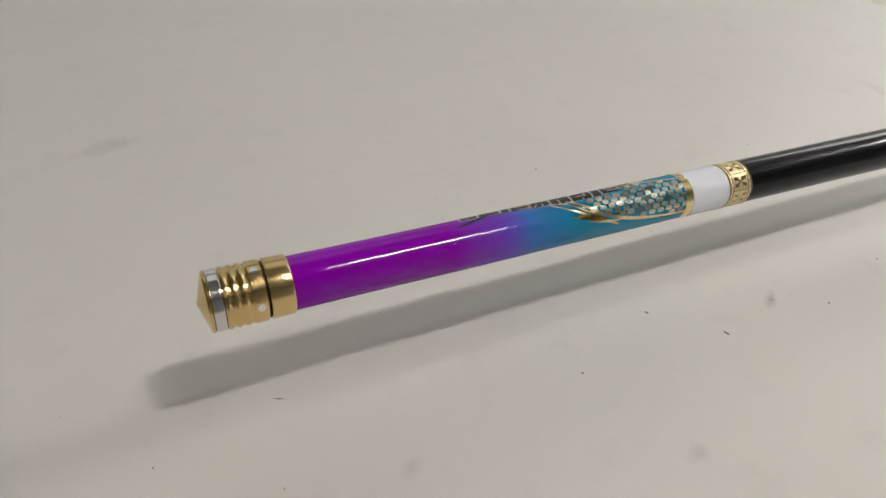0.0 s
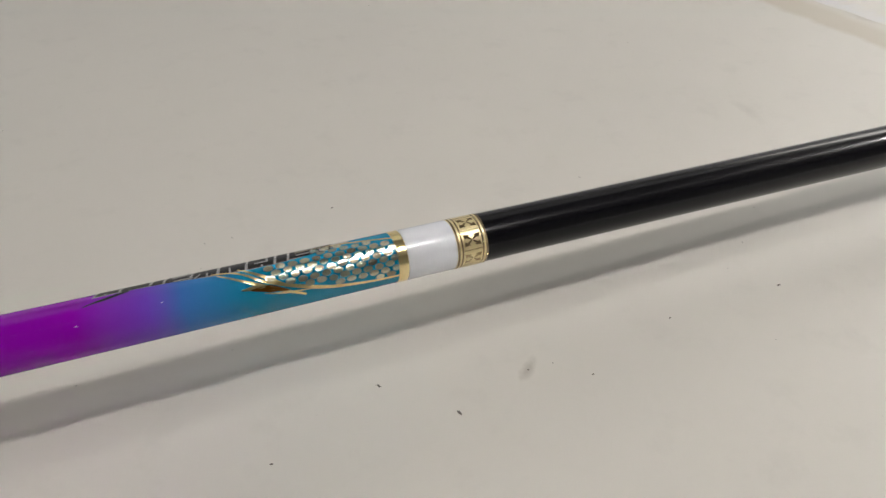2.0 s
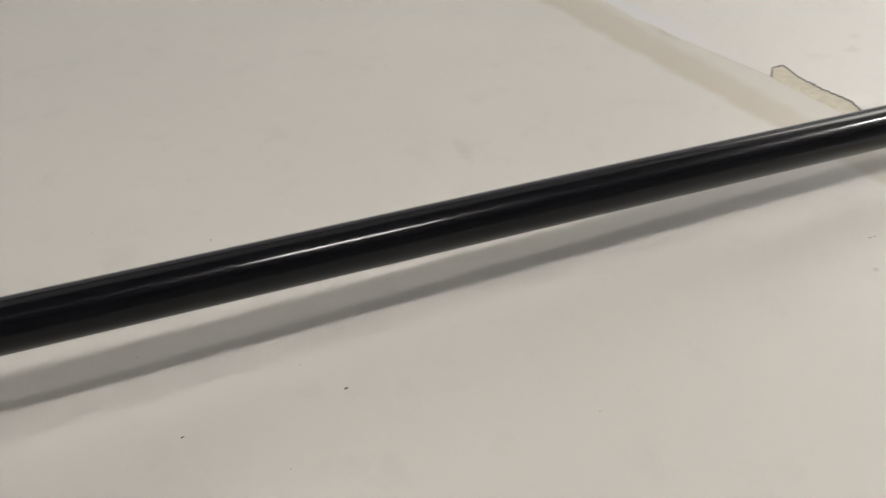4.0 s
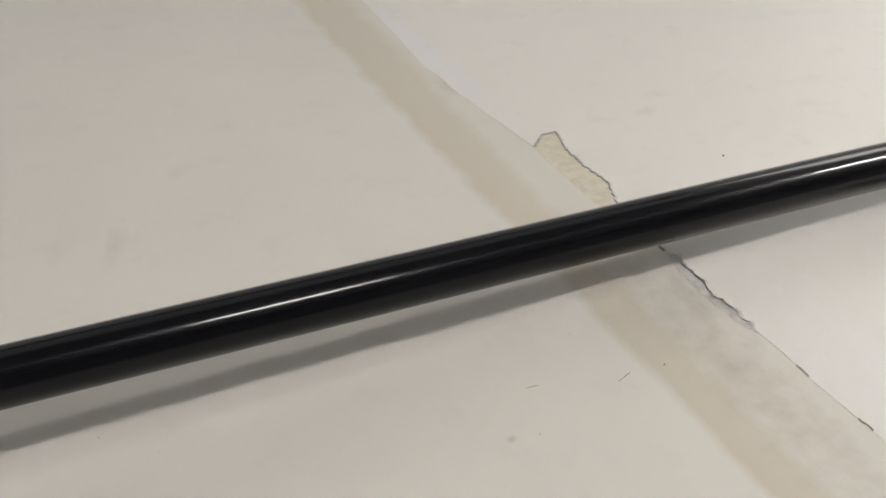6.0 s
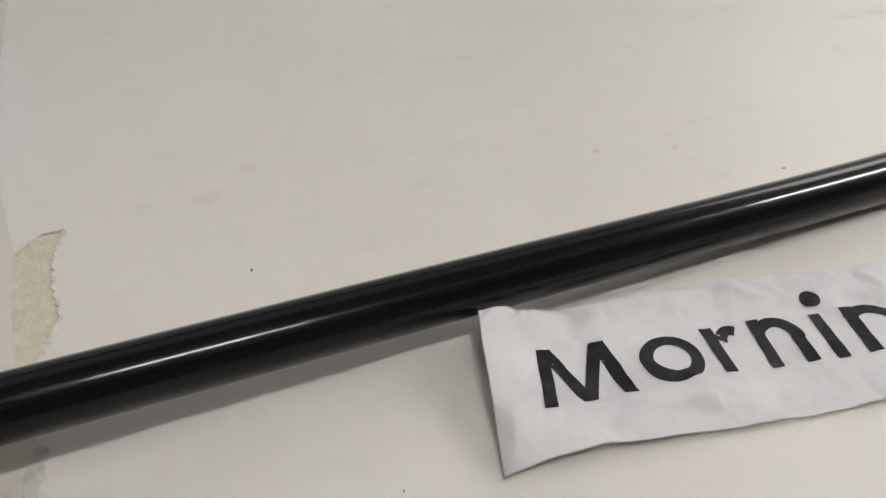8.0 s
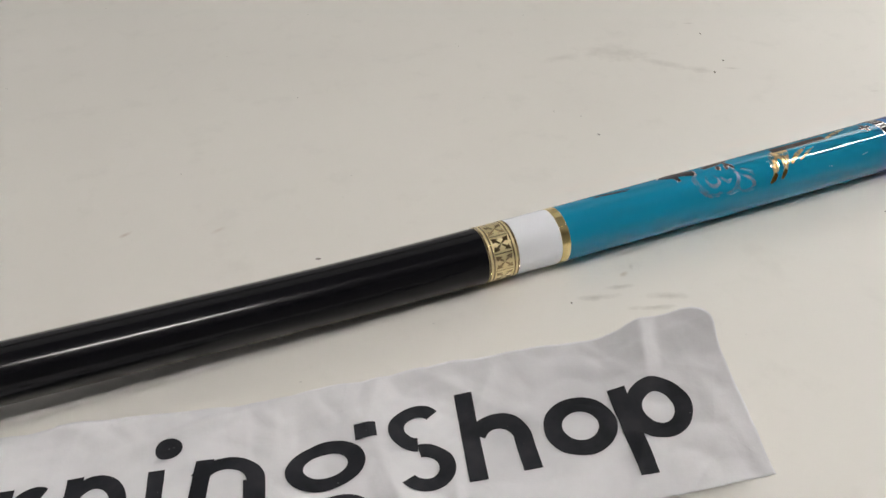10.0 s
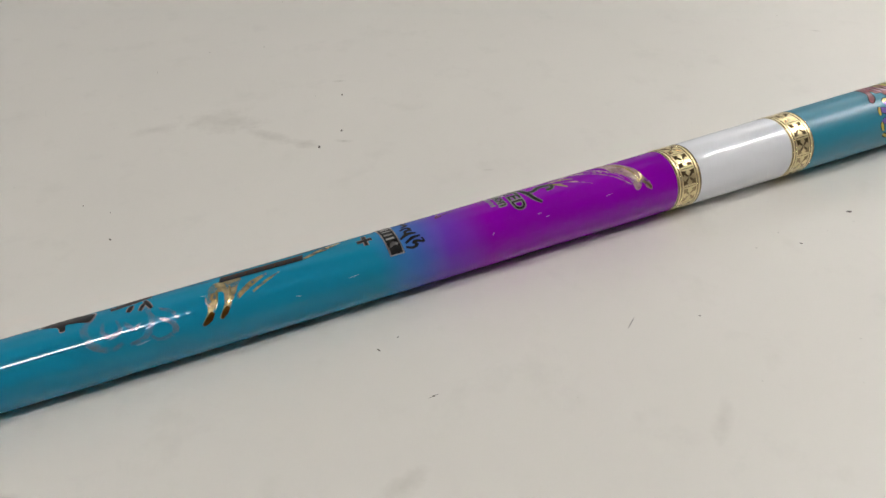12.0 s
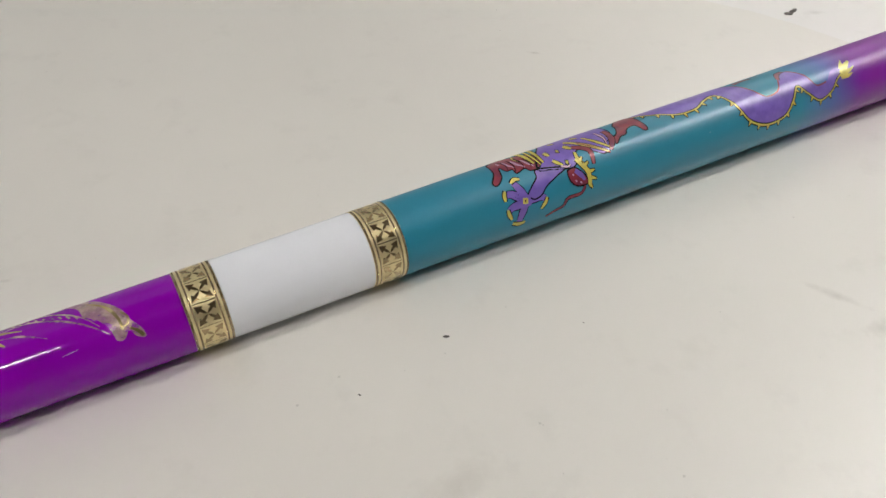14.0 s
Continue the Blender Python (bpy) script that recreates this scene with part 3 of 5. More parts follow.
def smooth_line(points, closed=False, step=0.0007):
    """A rounded line through (x, angle) points, in metres along the rod and degrees round it."""
    n = len(points)
    out = []
    for i in range(n if closed else n - 1):
        if closed:
            p = [points[(i + k) % n] for k in (-1, 0, 1, 2)]
        else:
            p = [points[max(i - 1, 0)], points[i], points[i + 1], points[min(i + 2, n - 1)]]
        r = rod_radius(p[1][0])
        length = math.hypot(p[2][0] - p[1][0], radians(p[2][1] - p[1][1]) * r)
        k = max(2, int(length / step))
        for j in range(k):
            f = j / k
            out.append(tuple(0.5 * (2 * p[1][c] + (p[2][c] - p[0][c]) * f + (2 * p[0][c] - 5 * p[1][c] + 4 * p[2][c] - p[3][c]) * f * f
                                    + (3 * p[1][c] - p[0][c] - 3 * p[2][c] + p[3][c]) * f**3) for c in (0, 1)))
    return out if closed else out + [points[-1]]


def ribbon(bm, points, width, above=0.00010, taper=(1.0, 1.0), rounded=True):
    """A stroke of print on the rod; width in metres, taper at both ends."""
    line = smooth_line(points) if rounded else [(xa + (xb - xa) * k / 6, aa + (ab - aa) * k / 6) for (xa, aa), (xb, ab) in zip(points, points[1:]) for k in range(7)]
    n = len(line)
    rows = []
    for i, (x, a) in enumerate(line):
        (xa, aa), (xb, ab) = line[max(i - 1, 0)], line[min(i + 1, n - 1)]
        r = rod_radius(x)
        dx, dw = xb - xa, radians(ab - aa) * r
        ln = math.hypot(dx, dw) or 1.0
        f = i / max(n - 1, 1)
        if f < 0.5:
            w = width * (taper[0] + (1 - taper[0]) * min(1, 2 * f)) / 2
        else:
            w = width * (taper[1] + (1 - taper[1]) * min(1, 2 - 2 * f)) / 2
        nx, nw = -dw / ln * w, dx / ln * w
        m = max(1, int(width / 0.0011))
        rows.append([bm.verts.new(on_rod(x + nx * s, a + math.degrees(nw * s / r), above)) for s in [-1 + 2 * k / m for k in range(m + 1)]])
    for ra, rb in zip(rows, rows[1:]):
        for k in range(len(ra) - 1):
            bm.faces.new((ra[k], ra[k + 1], rb[k + 1], rb[k]))


def flat_to_rod(bm, x, angle, above, turned=False):
    """Bends a flat drawing (metres) onto the rod; turned: it reads round the rod, with its top towards the rod's butt."""
    r = rod_radius(x)
    key = 0 if turned else 1
    span = [v.co[key] for v in bm.verts]
    lo, hi = min(span), max(span)
    cut = lo + 0.0009
    while cut < hi:
        co, no = [0, 0, 0], [0, 0, 0]
        co[key], no[key] = cut, 1
        bmesh.ops.bisect_plane(bm, geom=bm.verts[:] + bm.edges[:] + bm.faces[:], plane_co=co, plane_no=no)
        cut += 0.0009
    for v in bm.verts:
        if turned:
            v.co = on_rod(x + v.co.y, angle + math.degrees(v.co.x / r), above)
        else:
            v.co = on_rod(x + v.co.x, angle - math.degrees(v.co.y / r), above)


def filled(points, above=0.0001, rounded=True):
    """A filled shape on the rod with the given (x, angle) outline."""
    line = smooth_line(points, True) if rounded else points
    cx = sum(p[0] for p in line) / len(line)
    ca = sum(p[1] for p in line) / len(line)
    r = rod_radius(cx)
    bm = bmesh.new()
    flat_fill(bm, [(x - cx, -radians(a - ca) * r) for x, a in line])
    flat_to_rod(bm, cx, ca, above)
    return bm


def lettering(text, size, grow=0.0):
    curve = bpy.data.curves.new("lettering", "FONT")
    curve.body, curve.size, curve.offset, curve.align_x, curve.resolution_u = text, size, grow, "RIGHT", 3
    temp = new("lettering", curve)
    bpy.context.view_layer.update()
    me = bpy.data.meshes.new_from_object(temp.evaluated_get(bpy.context.evaluated_depsgraph_get()))
    bpy.data.objects.remove(temp)
    bm = bmesh.new()
    bm.from_mesh(me)
    bpy.data.meshes.remove(me)
    return bm


rod = base_empty("fishing_rod", (1.0, 0.0, 0.0), "long glossy fishing rod in magenta, teal and black lacquer", "fishing rod")

# front cap: cone, silver ring, ribbed barrel, collar
CAP = [(-0.0555, -0.0088), (-0.0553, -0.0084), (-0.0526, 0.0008), (-0.0521, 0.0011), (-0.0516, 0.0011), (-0.0515, 0.0004), (-0.0479, 0.0004), (-0.0478, 0.0009)] + [(-0.0476 + 0.0002 * i, 0.0009 + 0.00026 * math.cos(2 * math.pi * (i * 0.0002 - 0.0007) / 0.0027)) for i in range(41)] + [(-0.0394, 0.0009), (-0.0392, 0.0011), (-0.0354, 0.0011), (-0.0351, 0.0008), (-0.0350, 0.0002), (-0.0346, 0.0)]
cap = part("end_cap", revolved(CAP, 72), M["gold"], rod, "ribbed gold metal end cap")
sleeve("ring", -0.0515, -0.0479, M["silver"], cap, "polished silver ring", 0.0010)
for a in (12, 84):
    ring = [(-0.0374 + 0.0012 * math.cos(math.pi * k / 8), a + 7.6 * math.sin(math.pi * k / 8)) for k in range(16)]
    part("dot", filled(ring, 0.00118, False), M["silver"], cap, "small round silver dot")
sleeve("gap_ring", -0.0351, -0.0342, M["gap"], cap, "dark joint", 0.0002)
part("collar", revolved([(-0.0343, 0.0), (-0.0342, 0.0009), (-0.0338, 0.0010), (-0.0275, 0.0009), (-0.0268, 0.0008), (-0.0265, 0.0003), (-0.0265, -0.0002)]), M["gold"], rod, "smooth gold metal collar", True)

front = blank("front_section", -0.0266, 0.1285, M["front"], "glossy lacquer fading from magenta to teal")
sleeve("foil_ring", 0.1270, 0.1306, M["foil"], rod, "thin gold foil ring")
sleeve("white_band", 0.1307, 0.1487, M["white"], rod, "white enamel band", 0.00006)
grip = blank("grip_section", 0.1600, 1.0290, M["black"], "glossy black lacquered section")
part("band_core", revolved([(x, -0.0003) for x in steps(0.1284, 0.1601)]), M["black"], rod, "", True)
part("band_core", revolved([(x, -0.0003) for x in steps(1.0289, 1.0661)]), M["black"], rod, "", True)
part("band_core", revolved([(x, -0.0003) for x in steps(1.3749, 1.4551)]), M["black"], rod, "", True)
sleeve("white_band", 1.0421, 1.0617, M["white"], rod, "white enamel band", 0.00006)
sleeve("foil_ring", 1.0618, 1.0656, M["foil"], rod, "thin gold foil ring")
middle = blank("middle_section", 1.0655, 1.3752, M["middle"], "glossy lacquer fading from teal to magenta")
sleeve("white_band", 1.3881, 1.4415, M["white"], rod, "wide white enamel band", 0.00006)
butt = blank("butt_section", 1.4548, 2.05, M["satin"], "satin lacquer fading from teal to magenta")


def cross_mesh():
    """One four-armed ornament, bent round a unit-size tube of the band's radius at its middle."""
    ref = 0.012
    bm = bmesh.new()
    h = 0.0029
    for sx, sy in ((1, 1), (1, -1), (-1, 1), (-1, -1)):
        pts = [(0.0, 0.0), (0.34, 0.16), (0.62, 0.42), (0.82, 0.22), (0.98, 0.98), (0.22, 0.82), (0.42, 0.62), (0.16, 0.34)]
        bm.faces.new([bm.verts.new((x * sx * h, y * sy * h, 0)) for x, y in pts])
    bmesh.ops.triangulate(bm, faces=bm.faces[:])
    for c in (-0.0012, 0.0, 0.0012):
        bmesh.ops.bisect_plane(bm, geom=bm.verts[:] + bm.edges[:] + bm.faces[:], plane_co=(0, c, 0), plane_no=(0, 1, 0))
    for v in bm.verts:
        a = v.co.y / ref
        v.co = (v.co.x, ref * math.sin(a), ref * math.cos(a))
    bmesh.ops.recalc_face_normals(bm, faces=bm.faces)
    me = bpy.data.meshes.new("cross")
    bm.to_mesh(me)
    bm.free()
    me.materials.append(M["foil_dark"])
    return me


CROSS = cross_mesh()


def foil_band(xa, xb, count, first):
    """A gold foil band: dark rim lines and a ring of cross ornaments between fine bars."""
    band = sleeve("foil_band", xa, xb, M["foil_satin"], rod, "gold foil band with dark cross ornaments")
    w = xb - xa
    for f, half in ((0.035, 0.00012), (0.16, 0.00045), (0.84, 0.00045), (0.965, 0.00012)):
        sleeve("rim_line", xa + w * f - half, xa + w * f + half, M["foil_dark"], band, "", 0.00019)
    mid = (xa + xb) / 2
    r = rod_radius(mid) + 0.00022
    k = r / 0.012
    for i in range(count):
        a = first + 360 / count * i
        ob = new("cross", CROSS)
        ob.parent = band
        along = w * 0.285 / 0.0029
        ob.matrix_basis = rod_axis(mid) @ Matrix.Rotation(radians(a), 4, "X") @ Matrix.Diagonal((along, k, k, 1))
        bm = bmesh.new()
        ribbon(bm, [(xa + w * 0.2, a + 180 / count), (xb - w * 0.2, a + 180 / count)], 0.0003, 0.0002, rounded=False)
        part("bar", bm, M["foil_dark"], band)
    return band


foil_band(0.1488, 0.1604, 8, 52)
foil_band(1.0287, 1.0420, 10, 36)
foil_band(1.3750, 1.3880, 11, 24)
foil_band(1.4416, 1.4551, 11, 30)

# print on the front section: blocky black lettering shapes with silver edges along the top
part("letter_ground", filled([(0.0335, -8), (0.0450, -9), (0.0560, -5), (0.0640, 1), (0.0740, 8), (0.0860, 8), (0.0960, 4), (0.1075, -6), (0.1130, -18), (0.1130, -46), (0.0360, -46)], 0.00007, False), M["outline"], front, "silver foil ground of blocky lettering")
xa = 0.0345
for width, low, cuts in ((0.0062, -12, "n"), (0.0078, -11, "m"), (0.0030, -8.5, ""), (0.0070, -6.0, "e"), (0.0072, -1.0, "t"), (0.0078, 4.5, "n"), (0.0082, 6.0, "c"), (0.0034, 5.0, ""), (0.0070, 2.0, "e"), (0.0060, -3.0, "n")):
    part("letter_block", filled([(xa, low), (xa + width, low), (xa + width + 0.0016, -44), (xa + 0.0016, -44)], 0.00012, False), M["black_print"], front, "black print block")
    slots = {"": [], "n": [((0.42, 12), (0.46, -14))], "m": [((0.30, 12), (0.32, -10)), ((0.68, 12), (0.70, -10))], "e": [((0.35, -6), (1.2, -6)), ((0.35, -22), (1.2, -22))], "t": [((0.1, 10), (0.38, -12)), ((0.62, 10), (0.66, -12))], "c": [((0.3, -8), (0.8, -8)), ((0.8, -8), (0.82, -24)), ((0.55, 9), (0.57, 0))]}[cuts]
    for (fa, aa), (fb, ab) in slots:
        bm = bmesh.new()
        ribbon(bm, [(xa + fa * width, aa if aa < 9 else low + 1), (xa + fb * width, ab)], 0.0006, 0.00016, rounded=False)
        part("letter_slot", bm, M["outline"], front, "silver foil slot")
    xa += width + 0.0009
bm = bmesh.new()
ribbon(bm, [(0.031, 13), (0.0335, 8), (0.038, 2), (0.044, -8)], 0.0011, 0.00016, (0.3, 1.0))
part("letter_tail", bm, M["ink"], front, "black print stroke")

# scales between two foil lines
def scale_mesh():
    ref = 0.0089
    bm = bmesh.new()
    bmesh.ops.create_circle(bm, cap_ends=True, segments=14, radius=0.00112)
    bmesh.ops.triangulate(bm, faces=bm.faces[:])
    bmesh.ops.bisect_plane(bm, geom=bm.verts[:] + bm.edges[:] + bm.faces[:], plane_co=(0, 0, 0), plane_no=(0, 1, 0))
    for v in bm.verts:
        v.co.x *= 1.5 + 60.0 * v.co.x
        a = v.co.y / ref
        v.co = (v.co.x, ref * math.sin(a), ref * math.cos(a) + 0.00012)
    bmesh.ops.recalc_face_normals(bm, faces=bm.faces)
    me = bpy.data.meshes.new("scale")
    bm.to_mesh(me)
    bm.free()
    me.materials.append(M["scale_foil"])
    return me


SCALE = scale_mesh()
WING_LINE = [(0.0678, -1), (0.0737, 7), (0.0782, 22), (0.0825, 41), (0.0919, 64), (0.1032, 84), (0.1169, 95), (0.1270, 97)]
TOP_LINE = [(0.0945, -18), (0.1020, -20), (0.1074, -17), (0.1179, -5), (0.1270, 5)]


def angle_on(line, x):
    """The angle of a printed line round the rod at x."""
    for (xa, aa), (xb, ab) in zip(line, line[1:]):
        if xa <= x <= xb:
            return aa + (ab - aa) * (x - xa) / (xb - xa)
    return line[0][1] if x < line[0][0] else line[-1][1]


for row in range(9):
    a = -8 + row * 12.0
    for col in range(12):
        x = 0.0850 + col * 0.0039 + (0.00195 if row % 2 else 0.0)
        if x < 0.1264 and max(angle_on(TOP_LINE, x) + 7, 9 if x < 0.1 else -20) < a < angle_on(WING_LINE, x) - 7:
            ob = new("scale", SCALE)
            ob.parent = front
            r = rod_radius(x)
            k = r / 0.0089
            tilt = Matrix.Translation((0, 0, r)) @ Matrix.Rotation(radians(rng.gauss(0, 4.0)), 4, "X") @ Matrix.Rotation(radians(rng.gauss(0, 2.0)), 4, "Y") @ Matrix.Translation((0, 0, -r))
            ob.matrix_basis = rod_axis(x) @ Matrix.Rotation(radians(a + rng.uniform(-1.2, 1.2)), 4, "X") @ tilt @ Matrix.Diagonal((rng.uniform(0.84, 1.0), k * 0.95, k * rng.uniform(1.004, 1.008), 1))
for pts, w in ((WING_LINE, 0.0013), ([(0.0694, 7), (0.0766, 32), (0.0844, 57), (0.0951, 88)], 0.0012), ([(0.0758, 1), (0.0829, 31), (0.0889, 57), (0.0925, 66)], 0.0012), (TOP_LINE, 0.0009)):
    bm = bmesh.new()
    ribbon(bm, pts, w, 0.00012, (0.25, 0.6))
    part("foil_line", bm, M["foil"], front, "gold foil line")
for pts, w, mat in (([(0.0783, 54), (0.0827, 57), (0.0862, 62), (0.0900, 70)], 0.0024, "copper"), ([(0.0755, 50), (0.079, 51), (0.083, 53)], 0.0014, "foil"), ([(0.082, 66), (0.089, 74), (0.097, 78)], 0.0008, "foil")):
    bm = bmesh.new()
    ribbon(bm, pts, w, 0.00013, (0.1, 0.1))
    part("foil_leaf", bm, M[mat], front, "small copper and gold foil leaf")

# print on the middle section: brush strokes, pale foil curls, a dark bar, gold splashes, small marks
for pts, w in (([(1.0850, -21), (1.0920, -18), (1.1020, -14)], 0.0010), ([(1.0880, -15), (1.0945, -12), (1.1000, -9)], 0.0007), ([(1.0840, -17), (1.0870, -15)], 0.0006), ([(1.1675, -20), (1.1755, -17)], 0.0004), ([(1.2130, -16), (1.2215, -14)], 0.0004), ([(1.166, -27), (1.172, -26)], 0.0004)):
    bm = bmesh.new()
    ribbon(bm, pts, w, 0.00012)
    part("fine_line", bm, M["black_print"], middle, "thin dark line")
for pts in ([(1.1180, -24), (1.1256, -40), (1.1304, -30), (1.1352, -20), (1.1335, -1), (1.1293, -7), (1.1262, -9), (1.1259, 3), (1.1243, 3.7), (1.1234, -9)],):
    cx, ca = sum(p[0] for p in pts) / len(pts), sum(p[1] for p in pts) / len(pts)
    part("stroke_edge", filled([(cx + (x - cx) * 1.08, ca + (y - ca) * 1.13) for x, y in pts], 0.00008), M["outline"], middle, "silver edge of a brush stroke")
    part("brush_stroke", filled(pts, 0.00013), M["black_print"], middle, "black brush stroke")
for grow, mat, up in ((0.0009, "outline", 0.00008), (0.0, "black_print", 0.00013)):
    for pts, w in (([(1.1405, -16), (1.1470, -22), (1.1545, -26)], 0.0030), ([(1.1520, -16), (1.1527, -4), (1.1538, 9)], 0.0014), ([(1.1520, -8), (1.1508, 0), (1.1499, 8)], 0.0013), ([(1.1478, -10), (1.1468, -2), (1.1460, 4)], 0.0016)):
        bm = bmesh.new()
        ribbon(bm, pts, w + grow, up, (0.6, 0.6))
        part("brush_stroke", bm, M[mat], middle, "black brush stroke" if grow == 0 else "silver edge of a brush stroke")
for pts, w in (([(1.1354, -8), (1.1318, 10), (1.1316, 26), (1.1336, 46), (1.1384, 58), (1.1422, 52)], 0.0030), ([(1.1377, 10), (1.1370, 26), (1.1388, 38), (1.1425, 32), (1.1418, 12)], 0.0020), ([(1.1519, 5), (1.1530, 32), (1.1492, 54), (1.1443, 58)], 0.0026),
               ([(1.1546, 28), (1.1592, 44), (1.1590, 60), (1.1540, 64), (1.1514, 54)], 0.0022), ([(1.1560, 14), (1.1600, 26), (1.1612, 40)], 0.0016), ([(1.1440, 20), (1.1465, 36), (1.1490, 30)], 0.0018)):
    bm = bmesh.new()
    ribbon(bm, pts, w, 0.00010, (0.5, 0.4))
    part("foil_curl", bm, M["holo"], middle, "faint pale pink foil curl")
part("dark_bar", filled([(1.1775, -3), (1.2086, 0), (1.2095, -17), (1.1786, -21)], 0.00012, False), M["black_print"], middle, "black printed bar")
bm = bmesh.new()
ribbon(bm, [(1.1740, -29), (1.1900, -30), (1.2060, -27), (1.2190, -27)], 0.0011, 0.00012)
part("fine_line", bm, M["black_print"], middle, "thin dark line")
for i in range(8):
    x = 1.1800 + i * 0.0036
    bm = bmesh.new()
    ribbon(bm, [(x, -9 + i * 0.4), (x + 0.0009, -14 + i * 0.4)], 0.0004, 0.00017, rounded=False)
    part("bar_mark", bm, M["copper"], middle, "small gold mark")
part("foil_splash", filled([(1.1752, -4), (1.1850, -2), (1.1832, 16), (1.1817, 29), (1.1788, 46), (1.1764, 58), (1.1745, 59), (1.1770, 41), (1.1782, 20), (1.1768, 16), (1.1757, 24), (1.1735, 42), (1.1698, 63), (1.1681, 62), (1.1710, 45), (1.1722, 24)], 0.0001), M["smear"], middle, "ochre foil splash")
for pts, w, mat in (([(1.1728, 46), (1.1712, 55), (1.1688, 63)], 0.0022, "copper"), ([(1.1785, 44), (1.1768, 52), (1.1752, 60)], 0.0020, "copper"), ([(1.1822, 34), (1.1850, 26), (1.1882, 17), (1.1945, 6)], 0.0022, "smear"), ([(1.1880, 32), (1.1925, 22), (1.1990, 10)], 0.0011, "smear"),
                    ([(1.2250, -24), (1.2170, -14), (1.2090, -3)], 0.0024, "smear"), ([(1.2185, -9), (1.2120, -8)], 0.0006, "black_print"), ([(1.1718, 20), (1.1716, 30), (1.1725, 37)], 0.0007, "silver"), ([(1.1760, 12), (1.1752, 30), (1.1738, 44)], 0.0008, "foil"), ([(1.1808, 10), (1.1800, 28), (1.1784, 42)], 0.0007, "foil")):
    bm = bmesh.new()
    ribbon(bm, pts, w, 0.00012, (0.7, 0.35))
    part("foil_splash", bm, M[mat], middle, "gold foil splash")
for grow, mat, up in ((0.0009, "outline", 0.00008), (0.0, "black_print", 0.00013)):
    for pts in ([(1.2338, -20), (1.2334, 9)], [(1.2303, -4), (1.2364, -5)]):
        bm = bmesh.new()
        ribbon(bm, pts, 0.0012 + grow, up, rounded=False)
        part("plus_mark", bm, M[mat], middle, "small plus mark")
part("tag_edge", filled([(1.2390, -60), (1.2397, -25), (1.2403, 42), (1.2463, 42), (1.2458, -25), (1.2452, -60)], 0.00008, False), M["outline"], middle, "silver edge of a small tag")
part("tag", filled([(1.2396, -60), (1.2403, -25), (1.2409, 39.5), (1.2457, 39.5), (1.2452, -25), (1.2446, -60)], 0.00013, False), M["black_print"], middle, "small black printed tag")
for i in range(6):
    bm = bmesh.new()
    ribbon(bm, [(1.2412, 9 - 10 * i), (1.2446, 9 - 10 * i)], 0.0010, 0.00018, rounded=False)
    part("tag_mark", bm, M["outline"], middle, "small silver mark")
bm = bmesh.new()
ribbon(bm, [(1.2416, 26), (1.2432, 20), (1.2449, 23)], 0.0017, 0.00018, (0.2, 0.7))
part("tag_mark", bm, M["outline"], middle, "small silver mark")
for pts, w in (([(1.2474, 33), (1.2498, 37), (1.2522, 34), (1.2508, 28), (1.2530, 28), (1.2552, 32), (1.2548, 24)], 0.0014), ([(1.2478, 27), (1.2510, 20), (1.2545, 19)], 0.0014), ([(1.2465, 17), (1.2500, 10), (1.2535, 12)], 0.0015), ([(1.2490, 11), (1.2500, 2), (1.2525, 4)], 0.0013),
               ([(1.2480, -2), (1.2505, -6), (1.2520, 0), (1.2492, 3)], 0.0013), ([(1.2490, -10), (1.2520, -14), (1.2500, -20), (1.2525, -24)], 0.0014), ([(1.2490, -26), (1.2515, -32), (1.2500, -38)], 0.0014)):
    bm = bmesh.new()
    ribbon(bm, pts, w, 0.00013, (0.6, 0.5))
    part("script_stroke", bm, M["black_print"], middle, "black script stroke")
for pts in ([(1.2640, -10), (1.2660, -22)], [(1.2650, -14), (1.2725, -17)], [(1.2640, -9), (1.2668, -11)]):
    bm = bmesh.new()
    ribbon(bm, pts, 0.0005, 0.00013)
    part("fine_line", bm, M["copper"], middle, "thin copper line")
for text, size, x, a in (("LIMITED", 0.0076, 1.2968, 27), ("Edition", 0.0064, 1.2914, 11)):
    bm = lettering(text, size, 0.00055)
    flat_to_rod(bm, x, a, 0.00008, True)
    part("word_edge", bm, M["outline"], middle, "silver edge of small lettering")
    bm = lettering(text, size, 0.00005)
    flat_to_rod(bm, x, a, 0.00013, True)
    part("word", bm, M["black_print"], middle, "small black lettering")
for i in range(8):
    bm = bmesh.new()
    ribbon(bm, [(1.2878, 3 - 7 * i), (1.2898, 3 - 7 * i)], 0.0010, 0.0001, rounded=False)
    part("word_bar", bm, M["outline"], middle, "tiny silver lettering bar")
for w, mat, up in ((0.0030, "outline", 0.00008), (0.0018, "black_print", 0.00013)):
    for points, taper in (([(1.3030, -36), (1.3056, -6), (1.3070, 12), (1.3094, 24)], (0.6, 0.5)), ([(1.3056, -6), (1.3088, -6), (1.3118, -13), (1.3150, -13), (1.3182, -9), (1.3168, 0), (1.3142, 1)], (0.5, 0.6))):
        bm = bmesh.new()
        ribbon(bm, points, w, up, taper)
        part("swash", bm, M[mat], middle, "black swash stroke with silver edge")
# a foil plume: forked head, a laced pair of strands, thin trailing lines
part("foil_plume", filled([(1.3400, -46), (1.3484, -30), (1.3540, -5), (1.3576, 14), (1.3590, 30), (1.3614, 46), (1.3616, 58), (1.3591, 53), (1.3576, 43), (1.3556, 52), (1.3534, 51), (1.3528, 39), (1.3513, 24), (1.3490, 13), (1.3464, 4), (1.3450, -16)], 0.00010), M["smear_pale"], middle, "cream and pink foil plume")
